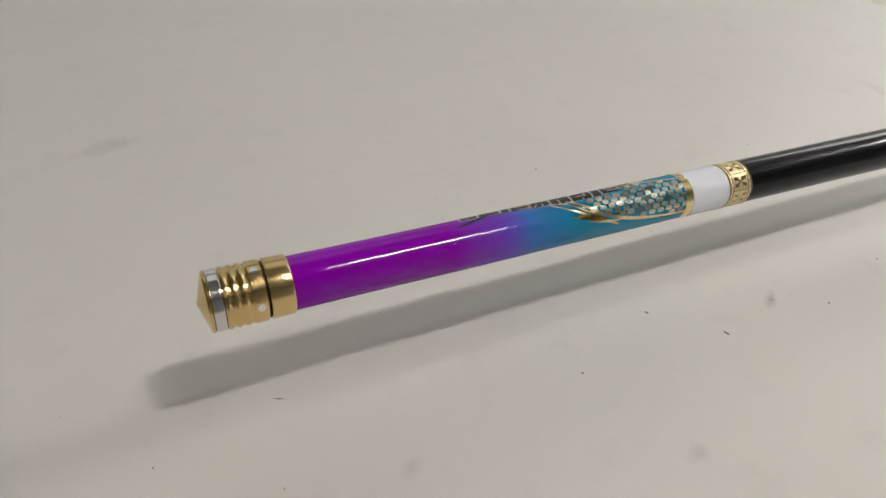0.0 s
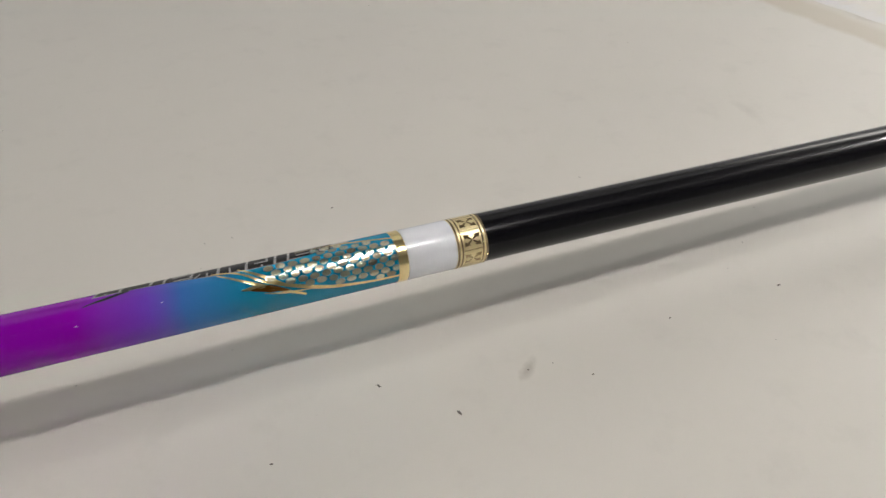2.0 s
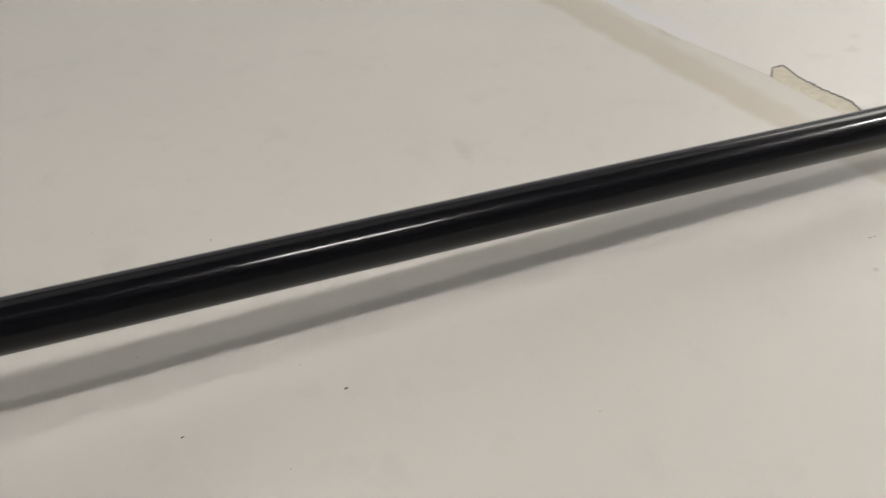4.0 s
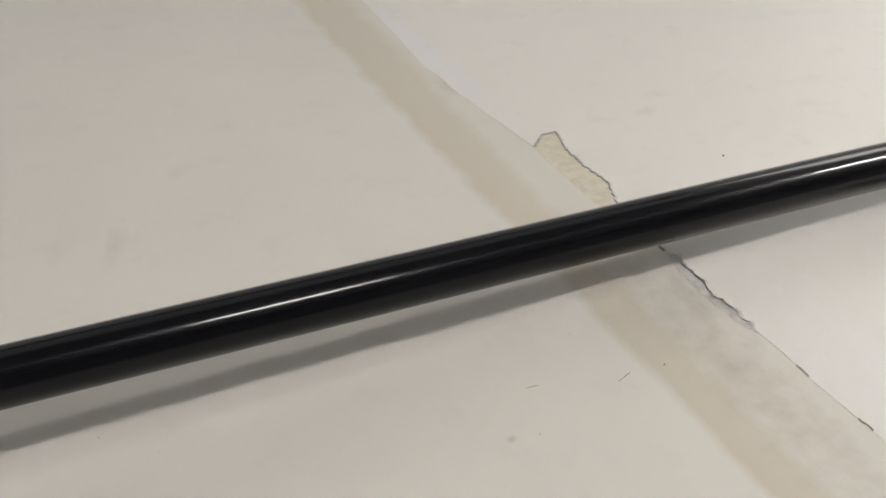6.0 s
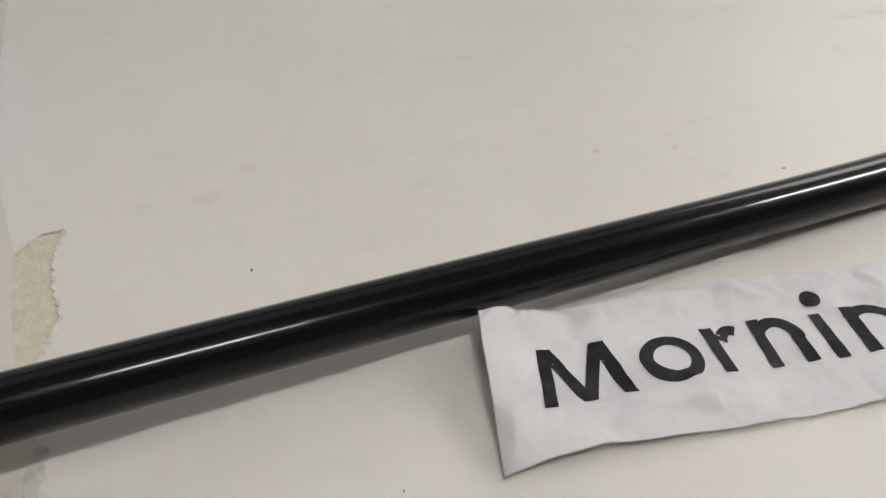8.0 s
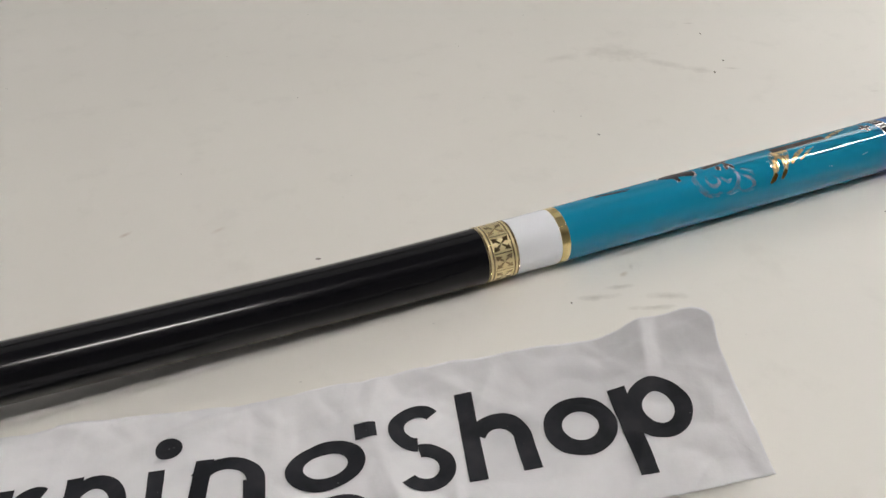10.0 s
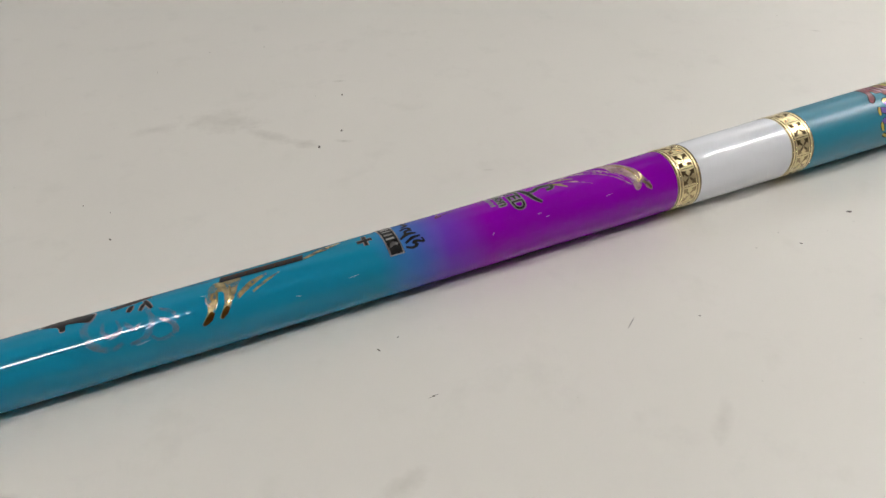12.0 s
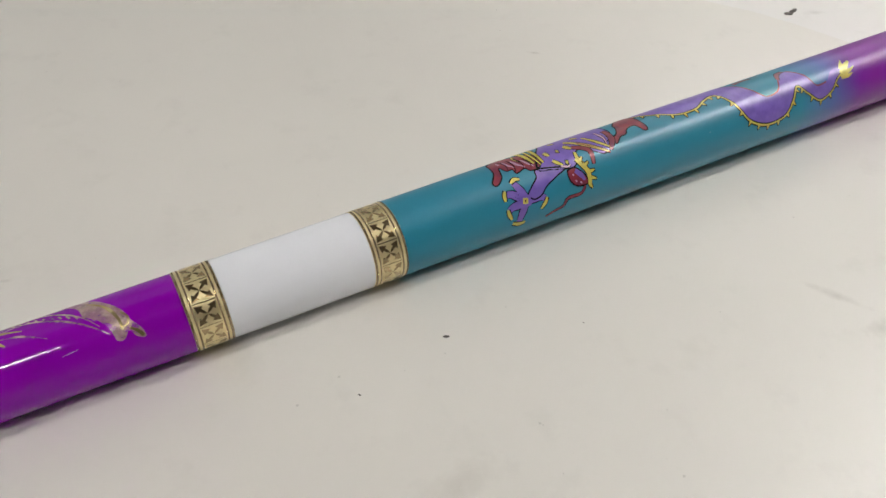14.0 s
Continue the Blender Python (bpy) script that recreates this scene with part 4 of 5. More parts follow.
for points, w, taper in (([(1.3480, -20), (1.3530, 0), (1.3556, 22), (1.3560, 40)], 0.0012, (0.3, 0.5)), ([(1.3568, 15), (1.3584, 24), (1.3578, 34), (1.3552, 37)], 0.0009, (0.5, 0.3)), ([(1.3580, 40), (1.3600, 47), (1.3612, 55)], 0.0012, (0.5, 0.9))):
    bm = bmesh.new()
    ribbon(bm, points, w, 0.00014, taper)
    part("foil_plume", bm, M["foil"], middle, "gold foil plume")
for points, w, mat in (([(1.3190, -14), (1.3290, -24), (1.3381, -6), (1.3461, 17), (1.3521, 40)], 0.0009, "smear_pale"), ([(1.3210, -24), (1.3328, -33), (1.3404, -15), (1.3462, 6), (1.3500, 26)], 0.0008, "smear_pale"), ([(1.3205, -6), (1.3276, 0), (1.3352, 18)], 0.0008, "smear_pale"),
                       ([(1.3172, -14), (1.3209, -3), (1.3238, 9)], 0.0017, "foil"), ([(1.3095, -24), (1.3241, -34), (1.3412, -34)], 0.0011, "smear"), ([(1.3180, -20), (1.3240, -16), (1.3290, -8)], 0.0012, "foil")):
    bm = bmesh.new()
    ribbon(bm, points, w, 0.00012, (0.25, 0.25))
    part("foil_strand", bm, M[mat], middle, "thin pink and gold foil strand")
for i in range(11):
    f = i / 10
    x, a = 1.3260 + 0.0225 * f, -29 + 20 * f + 22 * f * f
    bm = bmesh.new()
    ribbon(bm, [(x, a - 4), (x + 0.0008, a + 3)], 0.0006, 0.00011, rounded=False)
    part("foil_dot", bm, M["smear_pale"], middle)

# glints of fine scratches in the lacquer, painted as white dashes
for x, a, ln, turn, owner in ((1.2020, 60, 0.0022, 2.0, middle), (1.2227, 56, 0.0040, -1.5, middle), (1.2831, 56, 0.0014, -4.0, middle), (1.3375, 47, 0.0050, -2.0, middle), (1.3080, 51, 0.0020, 0.0, middle), (1.1459, 63, 0.0050, -3.0, middle), (1.1703, 15, 0.0018, 1.0, middle), (1.3050, 42, 0.0018, 1.5, middle), (0.0281, 47, 0.0010, 0.0, front), (0.0520, 38, 0.0008, 0.0, front), (1.6100, 52, 0.0016, 1.0, butt)):
    bm = bmesh.new()
    ribbon(bm, [(x, a), (x + ln, a + turn)], 0.00014, 0.00006, (0.4, 0.4), False)
    part("scratch", bm, M["scratch"], owner, "white dash painted as a fine scratch's glint")

# print on the butt section: a violet ribbon ornament with yellow edge and red tufts
LOWER = [(1.5800, -26), (1.5900, -8), (1.6000, 8), (1.6110, 8), (1.6180, -2), (1.6261, -7), (1.6310, 20), (1.6360, 55), (1.6475, 73), (1.6600, 70), (1.6670, 50), (1.6730, 30), (1.6780, 46), (1.6857, 64), (1.6950, 56), (1.7010, 40), (1.7125, 24)]
UPPER = [(1.7125, 24), (1.7050, 20), (1.6990, 24), (1.6930, 38), (1.6855, 38), (1.6820, 14), (1.6760, -6), (1.6700, -8), (1.6650, 10), (1.6600, 26), (1.6516, 28), (1.6460, 6), (1.6425, -13), (1.6360, -40), (1.6200, -58), (1.6000, -60), (1.5860, -50), (1.5800, -26)]
outline = smooth_line(LOWER)[:-1] + smooth_line(UPPER)[:-1]
part("ribbon_shape", filled(outline, 0.00009, False), M["violet"], butt, "violet printed ribbon shape")
bm = bmesh.new()
ribbon(bm, LOWER, 0.0021, 0.00013, (0.6, 0.6))
part("ribbon_rim", bm, M["black_print"], butt, "dark rim")
bm = bmesh.new()
ribbon(bm, LOWER, 0.0009, 0.00017, (0.6, 0.6))
part("ribbon_rim", bm, M["yellow"], butt, "yellow rim")
bm = bmesh.new()
ribbon(bm, [(1.6380, -30), (1.6425, -13), (1.6460, 6), (1.6516, 28), (1.6600, 26), (1.6650, 10), (1.6700, -8), (1.6760, -6), (1.6820, 14), (1.6855, 38), (1.6930, 38)], 0.0008, 0.00013)
part("ribbon_rim", bm, M["red"], butt, "dark red rim")
spikes = smooth_line(LOWER)
for i in range(8, len(spikes) - 8, 9):
    (xa, aa), (xb, ab) = spikes[i - 2], spikes[i + 2]
    x, a = spikes[i]
    r = rod_radius(x)
    dx, dw = xb - xa, radians(ab - aa) * r
    ln = math.hypot(dx, dw)
    for width, reach, mat, up in ((0.0021, 0.0029, "black_print", 0.00014), (0.0012, 0.0023, "yellow", 0.00018)):
        bm = bmesh.new()
        ribbon(bm, [(x, a), (x - dw / ln * reach, a + math.degrees(dx / ln * reach / r))], width, up, (1.0, 0.25), False)
        part("rim_point", bm, M[mat], butt)
bm = bmesh.new()
ribbon(bm, [(1.7050, 34), (1.7090, 26), (1.7150, 16)], 0.0034, 0.00018, (0.8, 0.3))
part("ribbon_tip", bm, M["yellow"], butt, "yellow ribbon tip")
for pts in ([(1.7060, 34), (1.7120, 32), (1.7160, 28)], [(1.7040, 40), (1.7100, 40), (1.7130, 38)], [(1.7060, 26), (1.7100, 14), (1.7110, 8)]):
    bm = bmesh.new()
    ribbon(bm, pts, 0.0022, 0.00018, (0.8, 0.1))
    part("ribbon_tip", bm, M["yellow"], butt, "yellow ribbon tip")

PRINT_LABELS = {"red": "dark red print", "violet": "violet print", "yellow": "yellow print", "pink": "pale pink print"}


def inked_patch(name, points, mat, up):
    """A filled print shape with a thin dark outline."""
    part(name, filled(points, up), M[mat], butt, PRINT_LABELS[mat])
    bm = bmesh.new()
    ribbon(bm, points + points[:2], 0.0006, up + 0.00003)
    part("print_rim", bm, M["black_print"], butt, "dark rim of a print shape")


def inked_stroke(name, points, width, mat, up, rim=0.0009, taper=(0.7, 0.4)):
    """A print stroke, with a dark rim where rim is not zero."""
    if rim:
        bm = bmesh.new()
        ribbon(bm, points, width + rim, up - 0.00002, (0.8, 0.6))
        part("print_rim", bm, M["black_print"], butt, "dark rim of a print stroke")
    bm = bmesh.new()
    ribbon(bm, points, width, up, taper)
    part(name, bm, M[mat], butt, PRINT_LABELS[mat])


# broad violet mass with a limb that ends in a five-rayed rosette
inked_patch("print_shape", [(1.5193, 21), (1.5221, 0), (1.5270, -22), (1.5340, -48), (1.5480, -56), (1.5600, -40), (1.5620, -16), (1.5614, 4), (1.5573, 25), (1.5525, 30), (1.5480, 21), (1.5444, 10), (1.5400, 13), (1.5385, 27), (1.5343, 35), (1.5250, 27)], "violet", 0.00009)
inked_patch("print_shape", [(1.5189, 19), (1.5314, 30), (1.5260, 39), (1.5201, 48), (1.5165, 58), (1.5128, 60), (1.5107, 51), (1.5134, 41), (1.5169, 31)], "violet", 0.00012)
for points in ([(1.5092, 55), (1.5072, 36), (1.5060, 27)], [(1.5085, 56), (1.5036, 43), (1.5008, 41)], [(1.5085, 60), (1.5028, 61), (1.5005, 64)], [(1.5087, 61), (1.5062, 77), (1.5048, 88)], [(1.5095, 59), (1.5153, 59), (1.5184, 64)]):
    inked_stroke("rosette_ray", points, 0.0032, "violet", 0.00013, 0.0010, (1.0, 0.75))
inked_stroke("rosette_heart", [(1.5063, 56), (1.5087, 58), (1.5113, 59)], 0.0052, "violet", 0.00017, 0.0, (0.8, 0.8))
for points in ([(1.5050, 27), (1.5072, 23), (1.5096, 25)], [(1.5012, 35), (1.5002, 41), (1.5000, 50)], [(1.5001, 62), (1.5004, 70), (1.5015, 79)], [(1.5018, 86), (1.5048, 91), (1.5080, 91)], [(1.5190, 63), (1.5180, 70), (1.5157, 78)]):
    inked_stroke("rosette_tip", points, 0.0017, "yellow", 0.00018, 0.0008, (0.5, 0.5))
inked_stroke("rosette_heart", [(1.5075, 57), (1.5087, 58), (1.5100, 59)], 0.0026, "yellow", 0.00020, 0.0, (0.8, 0.8))
bm = bmesh.new()
ribbon(bm, [(1.5084, 57.8), (1.5090, 58.2)], 0.0009, 0.00023)
part("rosette_heart", bm, M["black_print"], butt, "dark dot")
# red tuft before the mass, streaked with yellow and pink
inked_patch("tuft", [(1.5025, -26), (1.5074, -36), (1.5127, -30), (1.5195, -22), (1.5240, 0), (1.5209, 17), (1.5164, 18), (1.5145, 11), (1.5100, 15), (1.5095, 6), (1.5066, 5), (1.5050, -6), (1.5030, 14), (1.4994, 24), (1.4979, 18), (1.5012, 1)], "red", 0.00011)
for points, width in (([(1.5185, -40), (1.5188, -14), (1.5197, 8)], 0.0020), ([(1.5245, -40), (1.5236, -10), (1.5237, 12)], 0.0017), ([(1.5215, -30), (1.5212, -8), (1.5220, 14)], 0.0011), ([(1.5150, -28), (1.5140, -16), (1.5150, -4)], 0.0010)):
    inked_stroke("print_stroke", points, width, "yellow", 0.00016, 0.0006)
for points, width in (([(1.5085, -18), (1.5092, -6), (1.5110, 4)], 0.0010), ([(1.5120, -14), (1.5128, -2), (1.5152, 8)], 0.0012), ([(1.5060, -20), (1.5064, -12)], 0.0009), ([(1.5160, -8), (1.5172, 4), (1.5190, 12)], 0.0010)):
    inked_stroke("print_stroke", points, width, "pink", 0.00015, 0.0)
for points in ([(1.5110, -20), (1.5112, 0), (1.5100, 12)], [(1.5140, -18), (1.5150, 0), (1.5140, 12)], [(1.5075, -24), (1.5085, -6), (1.5075, 4)], [(1.5172, -10), (1.5182, 6), (1.5170, 15)]):
    bm = bmesh.new()
    ribbon(bm, points, 0.0006, 0.00017, (0.6, 0.2))
    part("print_rim", bm, M["black_print"], butt, "dark line in a red tuft")
# red knob with a jagged yellow edge and a thin trailing tail
inked_patch("tuft", [(1.5317, 37), (1.5354, 35), (1.5392, 50), (1.5402, 64), (1.5346, 63), (1.5316, 52)], "red", 0.00015)
inked_stroke("print_stroke", [(1.5352, 40), (1.5376, 50), (1.5386, 58)], 0.0026, "violet", 0.00018, 0.0)
for points in ([(1.5334, 44), (1.5340, 47)], [(1.5340, 54), (1.5348, 57)], [(1.5362, 58), (1.5370, 61)]):
    inked_stroke("print_stroke", points, 0.0008, "pink", 0.00020, 0.0)
inked_stroke("print_stroke", [(1.5378, 24), (1.5390, 33), (1.5412, 48), (1.5410, 66)], 0.0022, "yellow", 0.00019, 0.0009, (0.6, 0.8))
for x, a, dx, da in ((1.5405, 38, 0.0026, -5), (1.5418, 48, 0.0030, 0), (1.5420, 57, 0.0028, 5), (1.5408, 66, 0.0014, 8), (1.5390, 30, 0.0022, -7)):
    inked_stroke("print_stroke", [(x - 0.3 * dx, a - 0.3 * da), (x + dx, a + da)], 0.0013, "yellow", 0.00018, 0.0008, (1.0, 0.15))
inked_stroke("tail", [(1.5383, 66), (1.5362, 76), (1.5293, 77), (1.5272, 87), (1.5226, 91), (1.5185, 96)], 0.0012, "red", 0.00013, 0.0008, (1.0, 0.5))
# stripes and spots across the mass
for points, width, mat in (([(1.5395, -16), (1.5473, 8), (1.5550, 29)], 0.0017, "yellow"), ([(1.5483, -12), (1.5523, 7), (1.5572, 25)], 0.0014, "yellow"), ([(1.5400, 2), (1.5462, 16), (1.5452, 40)], 0.0024, "red"), ([(1.5440, -4), (1.5500, 16), (1.5555, 31)], 0.0016, "red"),
                           ([(1.5600, -12), (1.5600, 10), (1.5562, 28)], 0.0028, "red"), ([(1.5555, -14), (1.5568, 4), (1.5560, 16)], 0.0012, "pink"), ([(1.5395, 12), (1.5390, 26), (1.5410, 36)], 0.0016, "yellow"), ([(1.5272, -6), (1.5280, 4)], 0.0021, "yellow"),
                           ([(1.5278, 14), (1.5292, 20), (1.5312, 26)], 0.0017, "yellow"), ([(1.5372, -6), (1.5396, 4)], 0.0023, "yellow"), ([(1.5335, -27), (1.5362, -24)], 0.0018, "yellow"), ([(1.5300, 27), (1.5330, 31), (1.5345, 29)], 0.0010, "pink"), ([(1.5440, -22), (1.5470, -16)], 0.0015, "yellow")):
    inked_stroke("print_stroke", points, width, mat, 0.00017, 0.0007)
for x, a in ((1.5330, 0), (1.5335, 24)):
    for width, mat, up in ((0.0024, "black_print", 0.00019), (0.0014, "yellow", 0.00021)):
        bm = bmesh.new()
        ribbon(bm, [(x - 0.35 * width, a - 1), (x + 0.35 * width, a + 1)], width, up)
        part("spot", bm, M[mat], butt, "small round print spot")
# forked red tuft behind the mass
inked_patch("tuft", [(1.5574, 12), (1.5633, 6), (1.5664, -8), (1.5672, -18), (1.5740, -38), (1.5800, -32), (1.5800, -10), (1.5800, 13), (1.5776, 15), (1.5753, 0), (1.5708, 2), (1.5680, 11), (1.5645, 13), (1.5607, 22), (1.5594, 14)], "red", 0.00011)
# short red marks over the ribbon's bends
inked_stroke("tuft", [(1.6440, -22), (1.6500, -26), (1.6570, -24)], 0.0022, "red", 0.00013, 0.0007)
inked_stroke("tuft", [(1.6660, 6), (1.6690, -6), (1.6740, -10)], 0.0022, "red", 0.00015, 0.0007)

# ---- the paper strip with printed shapes ----
ORIGIN, ALONG, ACROSS = Vector((0.7564, -0.0629)), Vector((0.982, -0.188)), Vector((0.188, 0.982))
LENGTH, WIDTH = 0.3255, 0.0605
FOLD_RNG = random.Random(11)
# creases of the crumpled strip: place, direction, half length, half width, height
FOLDS = [(FOLD_RNG.uniform(0.0, 0.33), FOLD_RNG.uniform(-0.005, 0.065), FOLD_RNG.uniform(0, 180), FOLD_RNG.uniform(0.012, 0.04), FOLD_RNG.uniform(0.003, 0.011), FOLD_RNG.uniform(0.0007, 0.0022)) for i in range(52)]
FOLDS += [(FOLD_RNG.uniform(0.0, 0.32), FOLD_RNG.uniform(0.0, 0.06), FOLD_RNG.uniform(0, 180), FOLD_RNG.uniform(0.006, 0.018), FOLD_RNG.uniform(0.0014, 0.003), FOLD_RNG.uniform(0.0003, 0.0007)) for i in range(44)]
FOLDS += [(0.300, 0.040, 150, 0.03, 0.004, 0.0007), (0.283, 0.030, 120, 0.02, 0.004, 0.0006), (0.106, 0.052, 60, 0.016, 0.006, 0.0013), (0.145, 0.052, 40, 0.014, 0.005, 0.0012), (0.05, 0.05, 75, 0.02, 0.012, 0.0012)]


def strip_point(a, b, above=0.0):
    cut = 0.009
    da, db = a - (LENGTH - cut), b - (WIDTH - cut)
    if da > 0 and db > 0:
        k = max(da, db) / math.hypot(da, db)
        a, b = LENGTH - cut + da * k, WIDTH - cut + db * k
    u, v = a / LENGTH, b / WIDTH
    corner = max(0.0, 1 - a / 0.046) ** 1.45 * max(v, 0.0) ** 1.05
    end = max(0.0, (a - 0.20) / 0.12) ** 1.25 * max(v, 0.0) ** 1.1
    low = max(0.0, (a - 0.25) / 0.07) ** 1.5
    tip = max(0.0, 1 - a / 0.018 - b / 0.024)
    rise = max(0.0, a - 0.292 + 0.1 * (b - 0.03))
    z = 0.0005 + 0.0074 * corner + 0.0050 * max(0.0, 1 - a / 0.10) * (1 - tip) + 0.05 * rise + 0.0205 * end + 0.002 * low + 0.0035 * v**3 + 0.0012 * (1 + math.sin(31 * u + 2.2 * v)) * v * 0.8 + 0.0008 * (1 + math.sin(17 * u - 4 * v))
    near, second = noise.voronoi(Vector((a * 34 + 2 * b, b * 46, 3.1)))[0][:2]
    z += 0.0008 * min(0.5, second - near) + 0.0016 * abs(noise.noise(Vector((a * 22, b * 30, 3.1)))) + 0.0011 * abs(noise.noise(Vector((a * 75, b * 90, 7.1))))
    calm = 0.35 + 0.65 * min(1.0, abs(b - 0.03) / 0.022) ** 2
    for fa, fb, turn, half, wide, tall in FOLDS:
        c, s = math.cos(radians(turn)), math.sin(radians(turn))
        along, off = (a - fa) * c + (b - fb) * s, abs((b - fb) * c - (a - fa) * s)
        if off < wide and abs(along) < half:
            z += tall * calm * (1 - off / wide) * (1 - (along / half) ** 2)
    edge = 0.0005 * math.sin(a * 60) + 0.0004 * math.sin(a * 170 + 1) - 0.0046 * math.exp(-((a - 0.042) / 0.030) ** 2)
    p = ORIGIN + ALONG * (a - 0.006 * end - 0.001 * low + 0.0059 * corner) + ACROSS * (b + edge * (v - 0.3) - 0.0026 * corner - 0.0105 * end)
    return Vector((p.x, p.y, z + above))


def ink_point(a, b):
    """A point of the print on the strip."""
    k = min(1.0, max(0.0, (0.20 - a) / 0.06))
    first = min(1.0, max(0.0, (0.105 - a) / 0.04))
    return strip_point(a + 0.0020 - 0.0066 * k, b + 0.0010 * k - 0.0014 * first, 0.0003)


def strip_mesh():
    bm = bmesh.new()
    nu, nv = 400, 76
    top = [[bm.verts.new(strip_point(LENGTH * i / nu, WIDTH * j / nv)) for j in range(nv + 1)] for i in range(nu + 1)]
    low = [[bm.verts.new(strip_point(LENGTH * i / nu, WIDTH * j / nv, -0.00012)) for j in range(nv + 1)] for i in range(nu + 1)]
    for i in range(nu):
        for j in range(nv):
            bm.faces.new((top[i][j], top[i + 1][j], top[i + 1][j + 1], top[i][j + 1]))
            bm.faces.new((low[i][j], low[i][j + 1], low[i + 1][j + 1], low[i + 1][j]))
    for i in range(nu):
        bm.faces.new((top[i][0], low[i][0], low[i + 1][0], top[i + 1][0]))
        bm.faces.new((top[i][nv], top[i + 1][nv], low[i + 1][nv], low[i][nv]))
    for j in range(nv):
        bm.faces.new((top[0][j], top[0][j + 1], low[0][j + 1], low[0][j]))
        bm.faces.new((top[nu][j], low[nu][j], low[nu][j + 1], top[nu][j + 1]))
    return bm


strip = link_mesh("paper_strip", strip_mesh(), M["sign"], smooth=True)
tagged(strip, "crumpled white paper strip with bold black printed shapes beside the rod", "paper strip")


def print_block(a0, b0, a1, b1, lean=0.0):
    """A printed bar on the strip, following its surface."""
    if a1 < 0.16:
        a0, a1 = a0 + 0.0005, a1 - 0.0005
    bm = bmesh.new()
    na, nb = max(1, int((a1 - a0) / 0.0008)), max(1, int(abs(b1 - b0) / 0.0008))
    g = [[bm.verts.new(ink_point(a0 + (a1 - a0) * i / na + lean * j / nb, b0 + (b1 - b0) * j / nb)) for j in range(nb + 1)] for i in range(na + 1)]
    for i in range(na):
        for j in range(nb):
            bm.faces.new((g[i][j], g[i + 1][j], g[i + 1][j + 1], g[i][j + 1]))
    return part("print_shape", bm, M["ink"], strip, "black printed shape")


def print_arc(a, b, ra, rb, stroke, start, end):
    """A printed part of a ring, from one angle to another."""
    bm = bmesh.new()
    n = 44
    turns = [radians(start + (end - start) * k / n) for k in range(n + 1)]
    rows = [[bm.verts.new(ink_point(a + (ra - stroke * f) * math.cos(t), b + (rb - stroke * f * 0.85) * math.sin(t))) for t in turns] for f in [k / 7 for k in range(8)]]
    for low, high in zip(rows, rows[1:]):
        for k in range(n):
            bm.faces.new((low[k], low[k + 1], high[k + 1], high[k]))
    return part("print_arc", bm, M["ink"], strip, "black printed arc")


def print_ring(a, b, ra, rb, stroke):
    bm = bmesh.new()
    n = 72
    rows = [[bm.verts.new(ink_point(a + (ra - stroke * f) * math.cos(2 * math.pi * k / n), b + (rb - stroke * f * 0.85) * math.sin(2 * math.pi * k / n))) for k in range(n)] for f in [k / 7 for k in range(8)]]
    for ra_, rb_ in zip(rows, rows[1:]):
        for k in range(n):
            bm.faces.new((ra_[k], ra_[(k + 1) % n], rb_[(k + 1) % n], rb_[k]))
    return part("print_ring", bm, M["ink"], strip, "black printed ring")


for bar in ((0.0216, 0.0180, 0.0276, 0.0438, 0.0042), (0.0362, 0.0186, 0.0424, 0.0438, -0.0100), (0.0362, 0.0186, 0.0424, 0.0438, 0.0108), (0.0515, 0.0196, 0.0579, 0.0440, -0.0042), (0.0908, 0.0208, 0.0970, 0.0412, -0.0003),
            (0.1096, 0.0202, 0.1156, 0.0413, 0.0012), (0.1240, 0.0200, 0.1302, 0.0315), (0.1352, 0.0186, 0.1411, 0.0390, 0.0004), (0.1464, 0.0181, 0.1524, 0.0405, 0.0026), (0.1630, 0.0192, 0.1692, 0.0310),
            (0.1955, 0.0375, 0.2022, 0.0432), (0.2290, 0.0180, 0.2352, 0.0486, 0.0016), (0.2468, 0.0180, 0.2530, 0.0300), (0.2818, 0.0080, 0.2880, 0.0395)):
    print_block(*bar)
for ring in ((0.0744, 0.0302, 0.0122, 0.0106, 0.0052), (0.1862, 0.0310, 0.0116, 0.0085, 0.0052), (0.1872, 0.0130, 0.0112, 0.0072, 0.0042), (0.2692, 0.0293, 0.0122, 0.0106, 0.0062), (0.2960, 0.0293, 0.0112, 0.0106, 0.0060)):
    print_ring(*ring)
for arc in ((0.1198, 0.0306, 0.0104, 0.0103, 0.0051, 0, 150), (0.1580, 0.0302, 0.0112, 0.0103, 0.0052, 0, 150), (0.2420, 0.0296, 0.0110, 0.0103, 0.0060, 0, 150), (0.1022, 0.0304, 0.0080, 0.0106, 0.0050, 62, 150),
            (0.2160, 0.0388, 0.0100, 0.0082, 0.0054, 40, 262), (0.2160, 0.0250, 0.0100, 0.0082, 0.0054, 98, -145)):
    print_arc(*arc)
print_ring(0.1415, 0.0460, 0.0040, 0.0034, 0.0039)

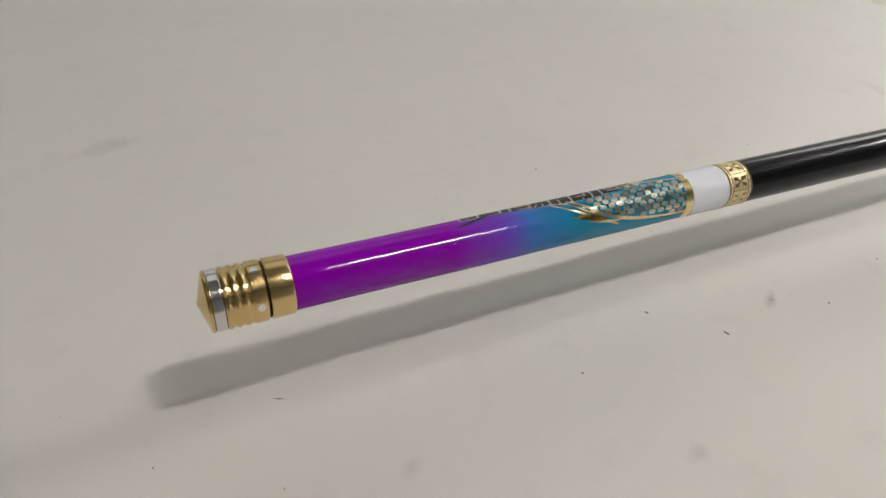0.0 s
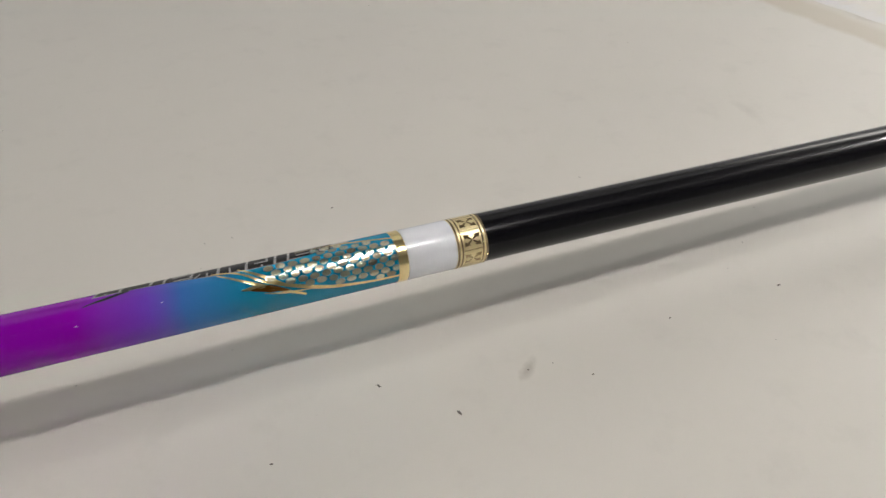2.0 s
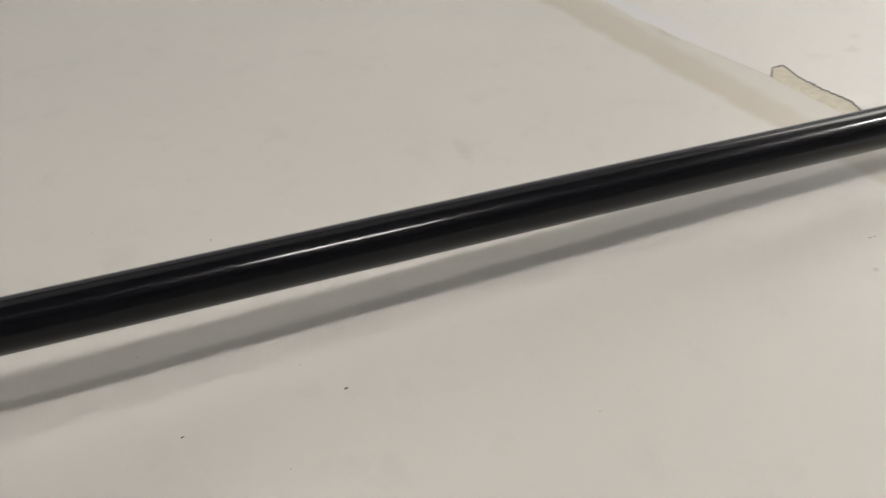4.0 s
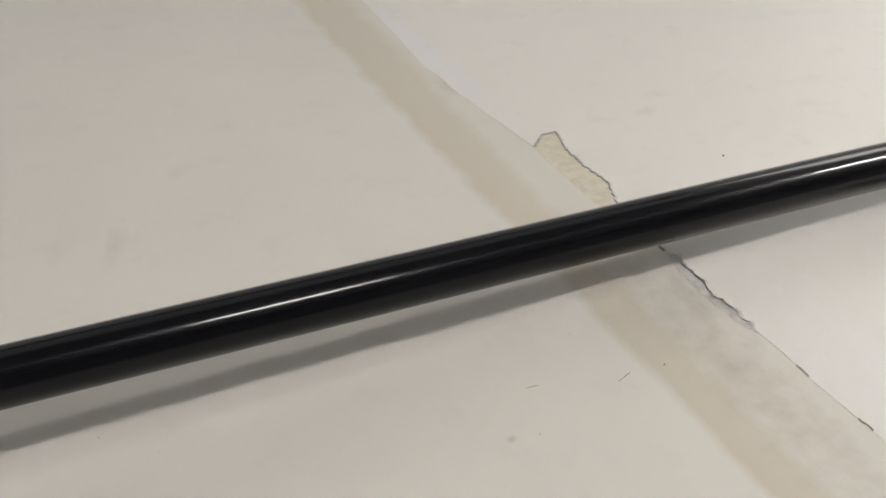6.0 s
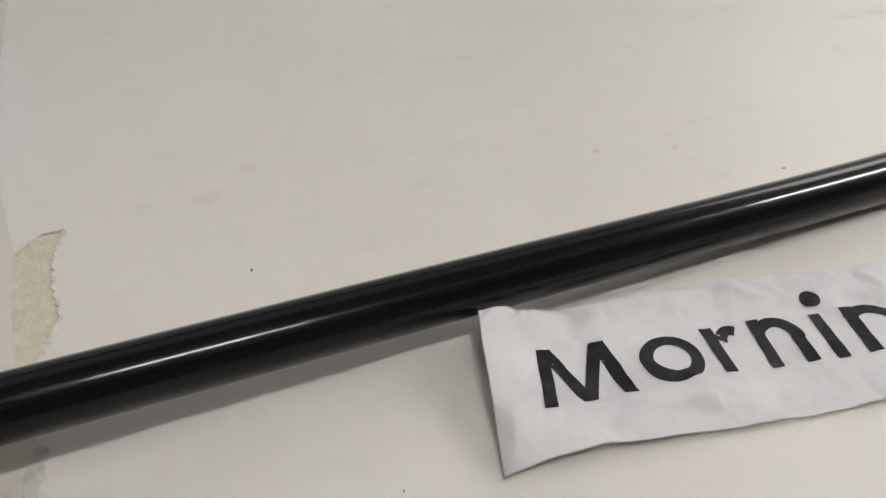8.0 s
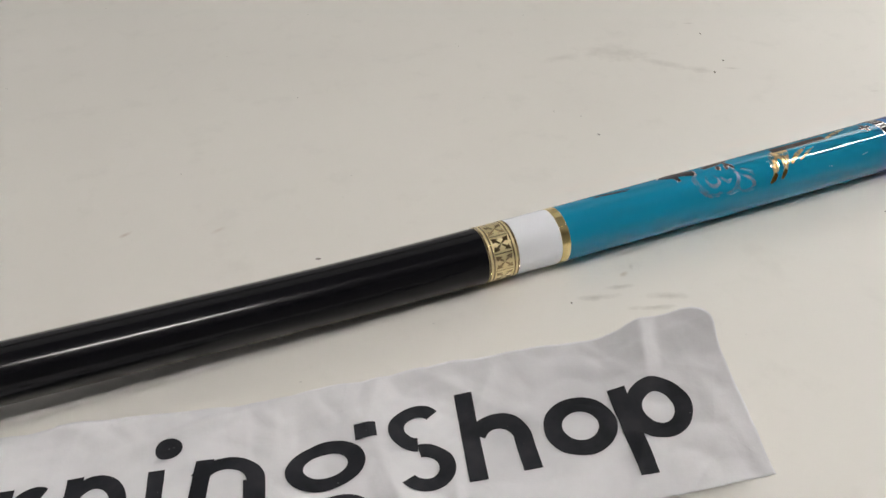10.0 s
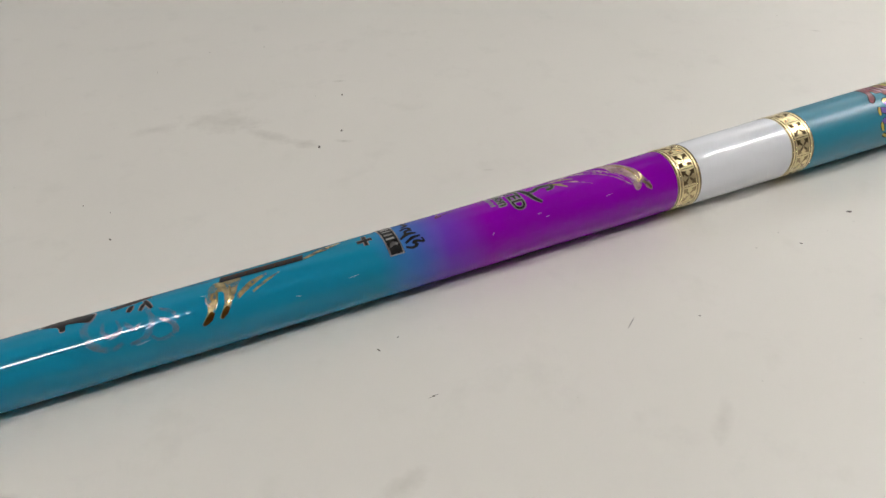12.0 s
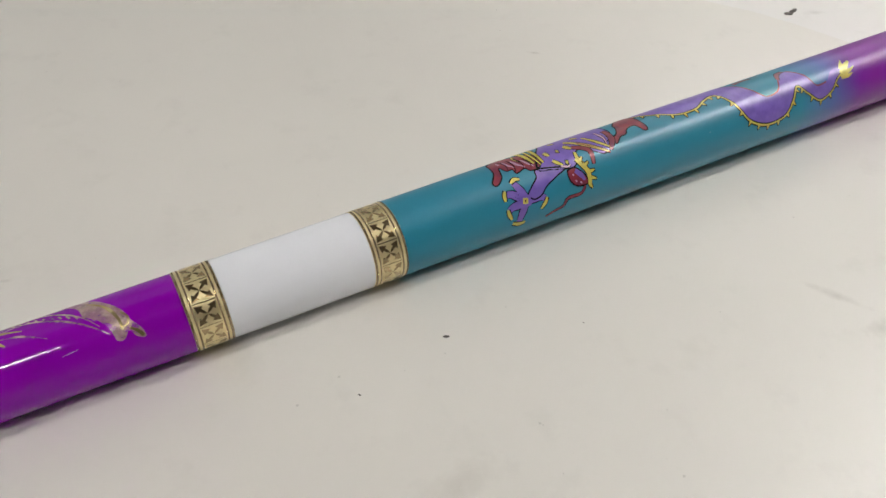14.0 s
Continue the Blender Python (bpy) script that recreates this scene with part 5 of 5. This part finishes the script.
# ---- loose specks and hairs on the paper ----
SPECKS = ((0.1372, -0.0370, 0.0013), (0.115, -0.0140, 0.0010), (0.1694, -0.0286, 0.0006), (-0.0366, 0.0010, 0.0007), (0.0715, -0.0322, 0.0009), (0.1906, -0.0400, 0.0008), (0.2364, -0.0262, 0.0008), (0.1313, 0.1064, 0.0010), (0.2925, -0.0277, 0.0011),
          (0.3233, -0.0932, 0.0011), (0.7064, 0.0650, 0.0014),  (0.969, 0.0382, 0.0011), (1.2352, -0.0601, 0.0007), (1.248, 0.1208, 0.0016), (1.2645, 0.1328, 0.0015), (1.2785, 0.1746, 0.0012), (1.2253, -0.0316, 0.0008), (1.4176, -0.0505, 0.0007), (1.4385, -0.1173, 0.0009), (1.423, -0.1056, 0.0006), (1.139, 0.0824, 0.0010), (1.4565, -0.0422, 0.0014), (1.0577, -0.0287, 0.0009),
          (0.727, -0.054, 0.0007), (0.748, -0.0916, 0.0007), (0.584, -0.047, 0.0007), (1.8107, 0.0964, 0.0040), (1.8190, 0.0985, 0.0040), (1.8150, 0.0975, 0.0034))


def flake(bm, x, y, size, turn, long=1.0):
    m = Matrix.Translation((x, y, 0.0002 if x > 0.63 else -0.0001)) @ Matrix.Rotation(turn, 4, "Z") @ Matrix.Diagonal((size * long, size * 0.55, size * 0.3, 1))
    bmesh.ops.create_icosphere(bm, subdivisions=1, radius=1.0, matrix=m)


bm = bmesh.new()
for x, y, size in SPECKS:
    flake(bm, x, y, size * 0.8, rng.uniform(0, 3), rng.uniform(0.8, 1.6))
for i in range(110):
    flake(bm, rng.uniform(-0.3, 1.8), rng.uniform(-0.14, 0.4), rng.uniform(0.00012, 0.0004), rng.uniform(0, 3), rng.uniform(0.8, 2.0))
for x, y, turn, size in ((-0.0366, 0.0010, -0.5, 0.0032), (0.115, -0.0140, -0.8, 0.0016), (0.567, -0.0462, 0.3, 0.0042), (0.534, -0.0373, -0.1, 0.003), (1.3195, -0.0595, 0.6, 0.004), (1.2352, -0.0601, 0.1, 0.0024)):
    flake(bm, x, y, 0.00025, turn, size / 0.00025)
tagged(link_mesh("table_specks", bm, M["debris"]), "dark specks, hairs and crumbs scattered over the paper", "specks", kind="stuff")
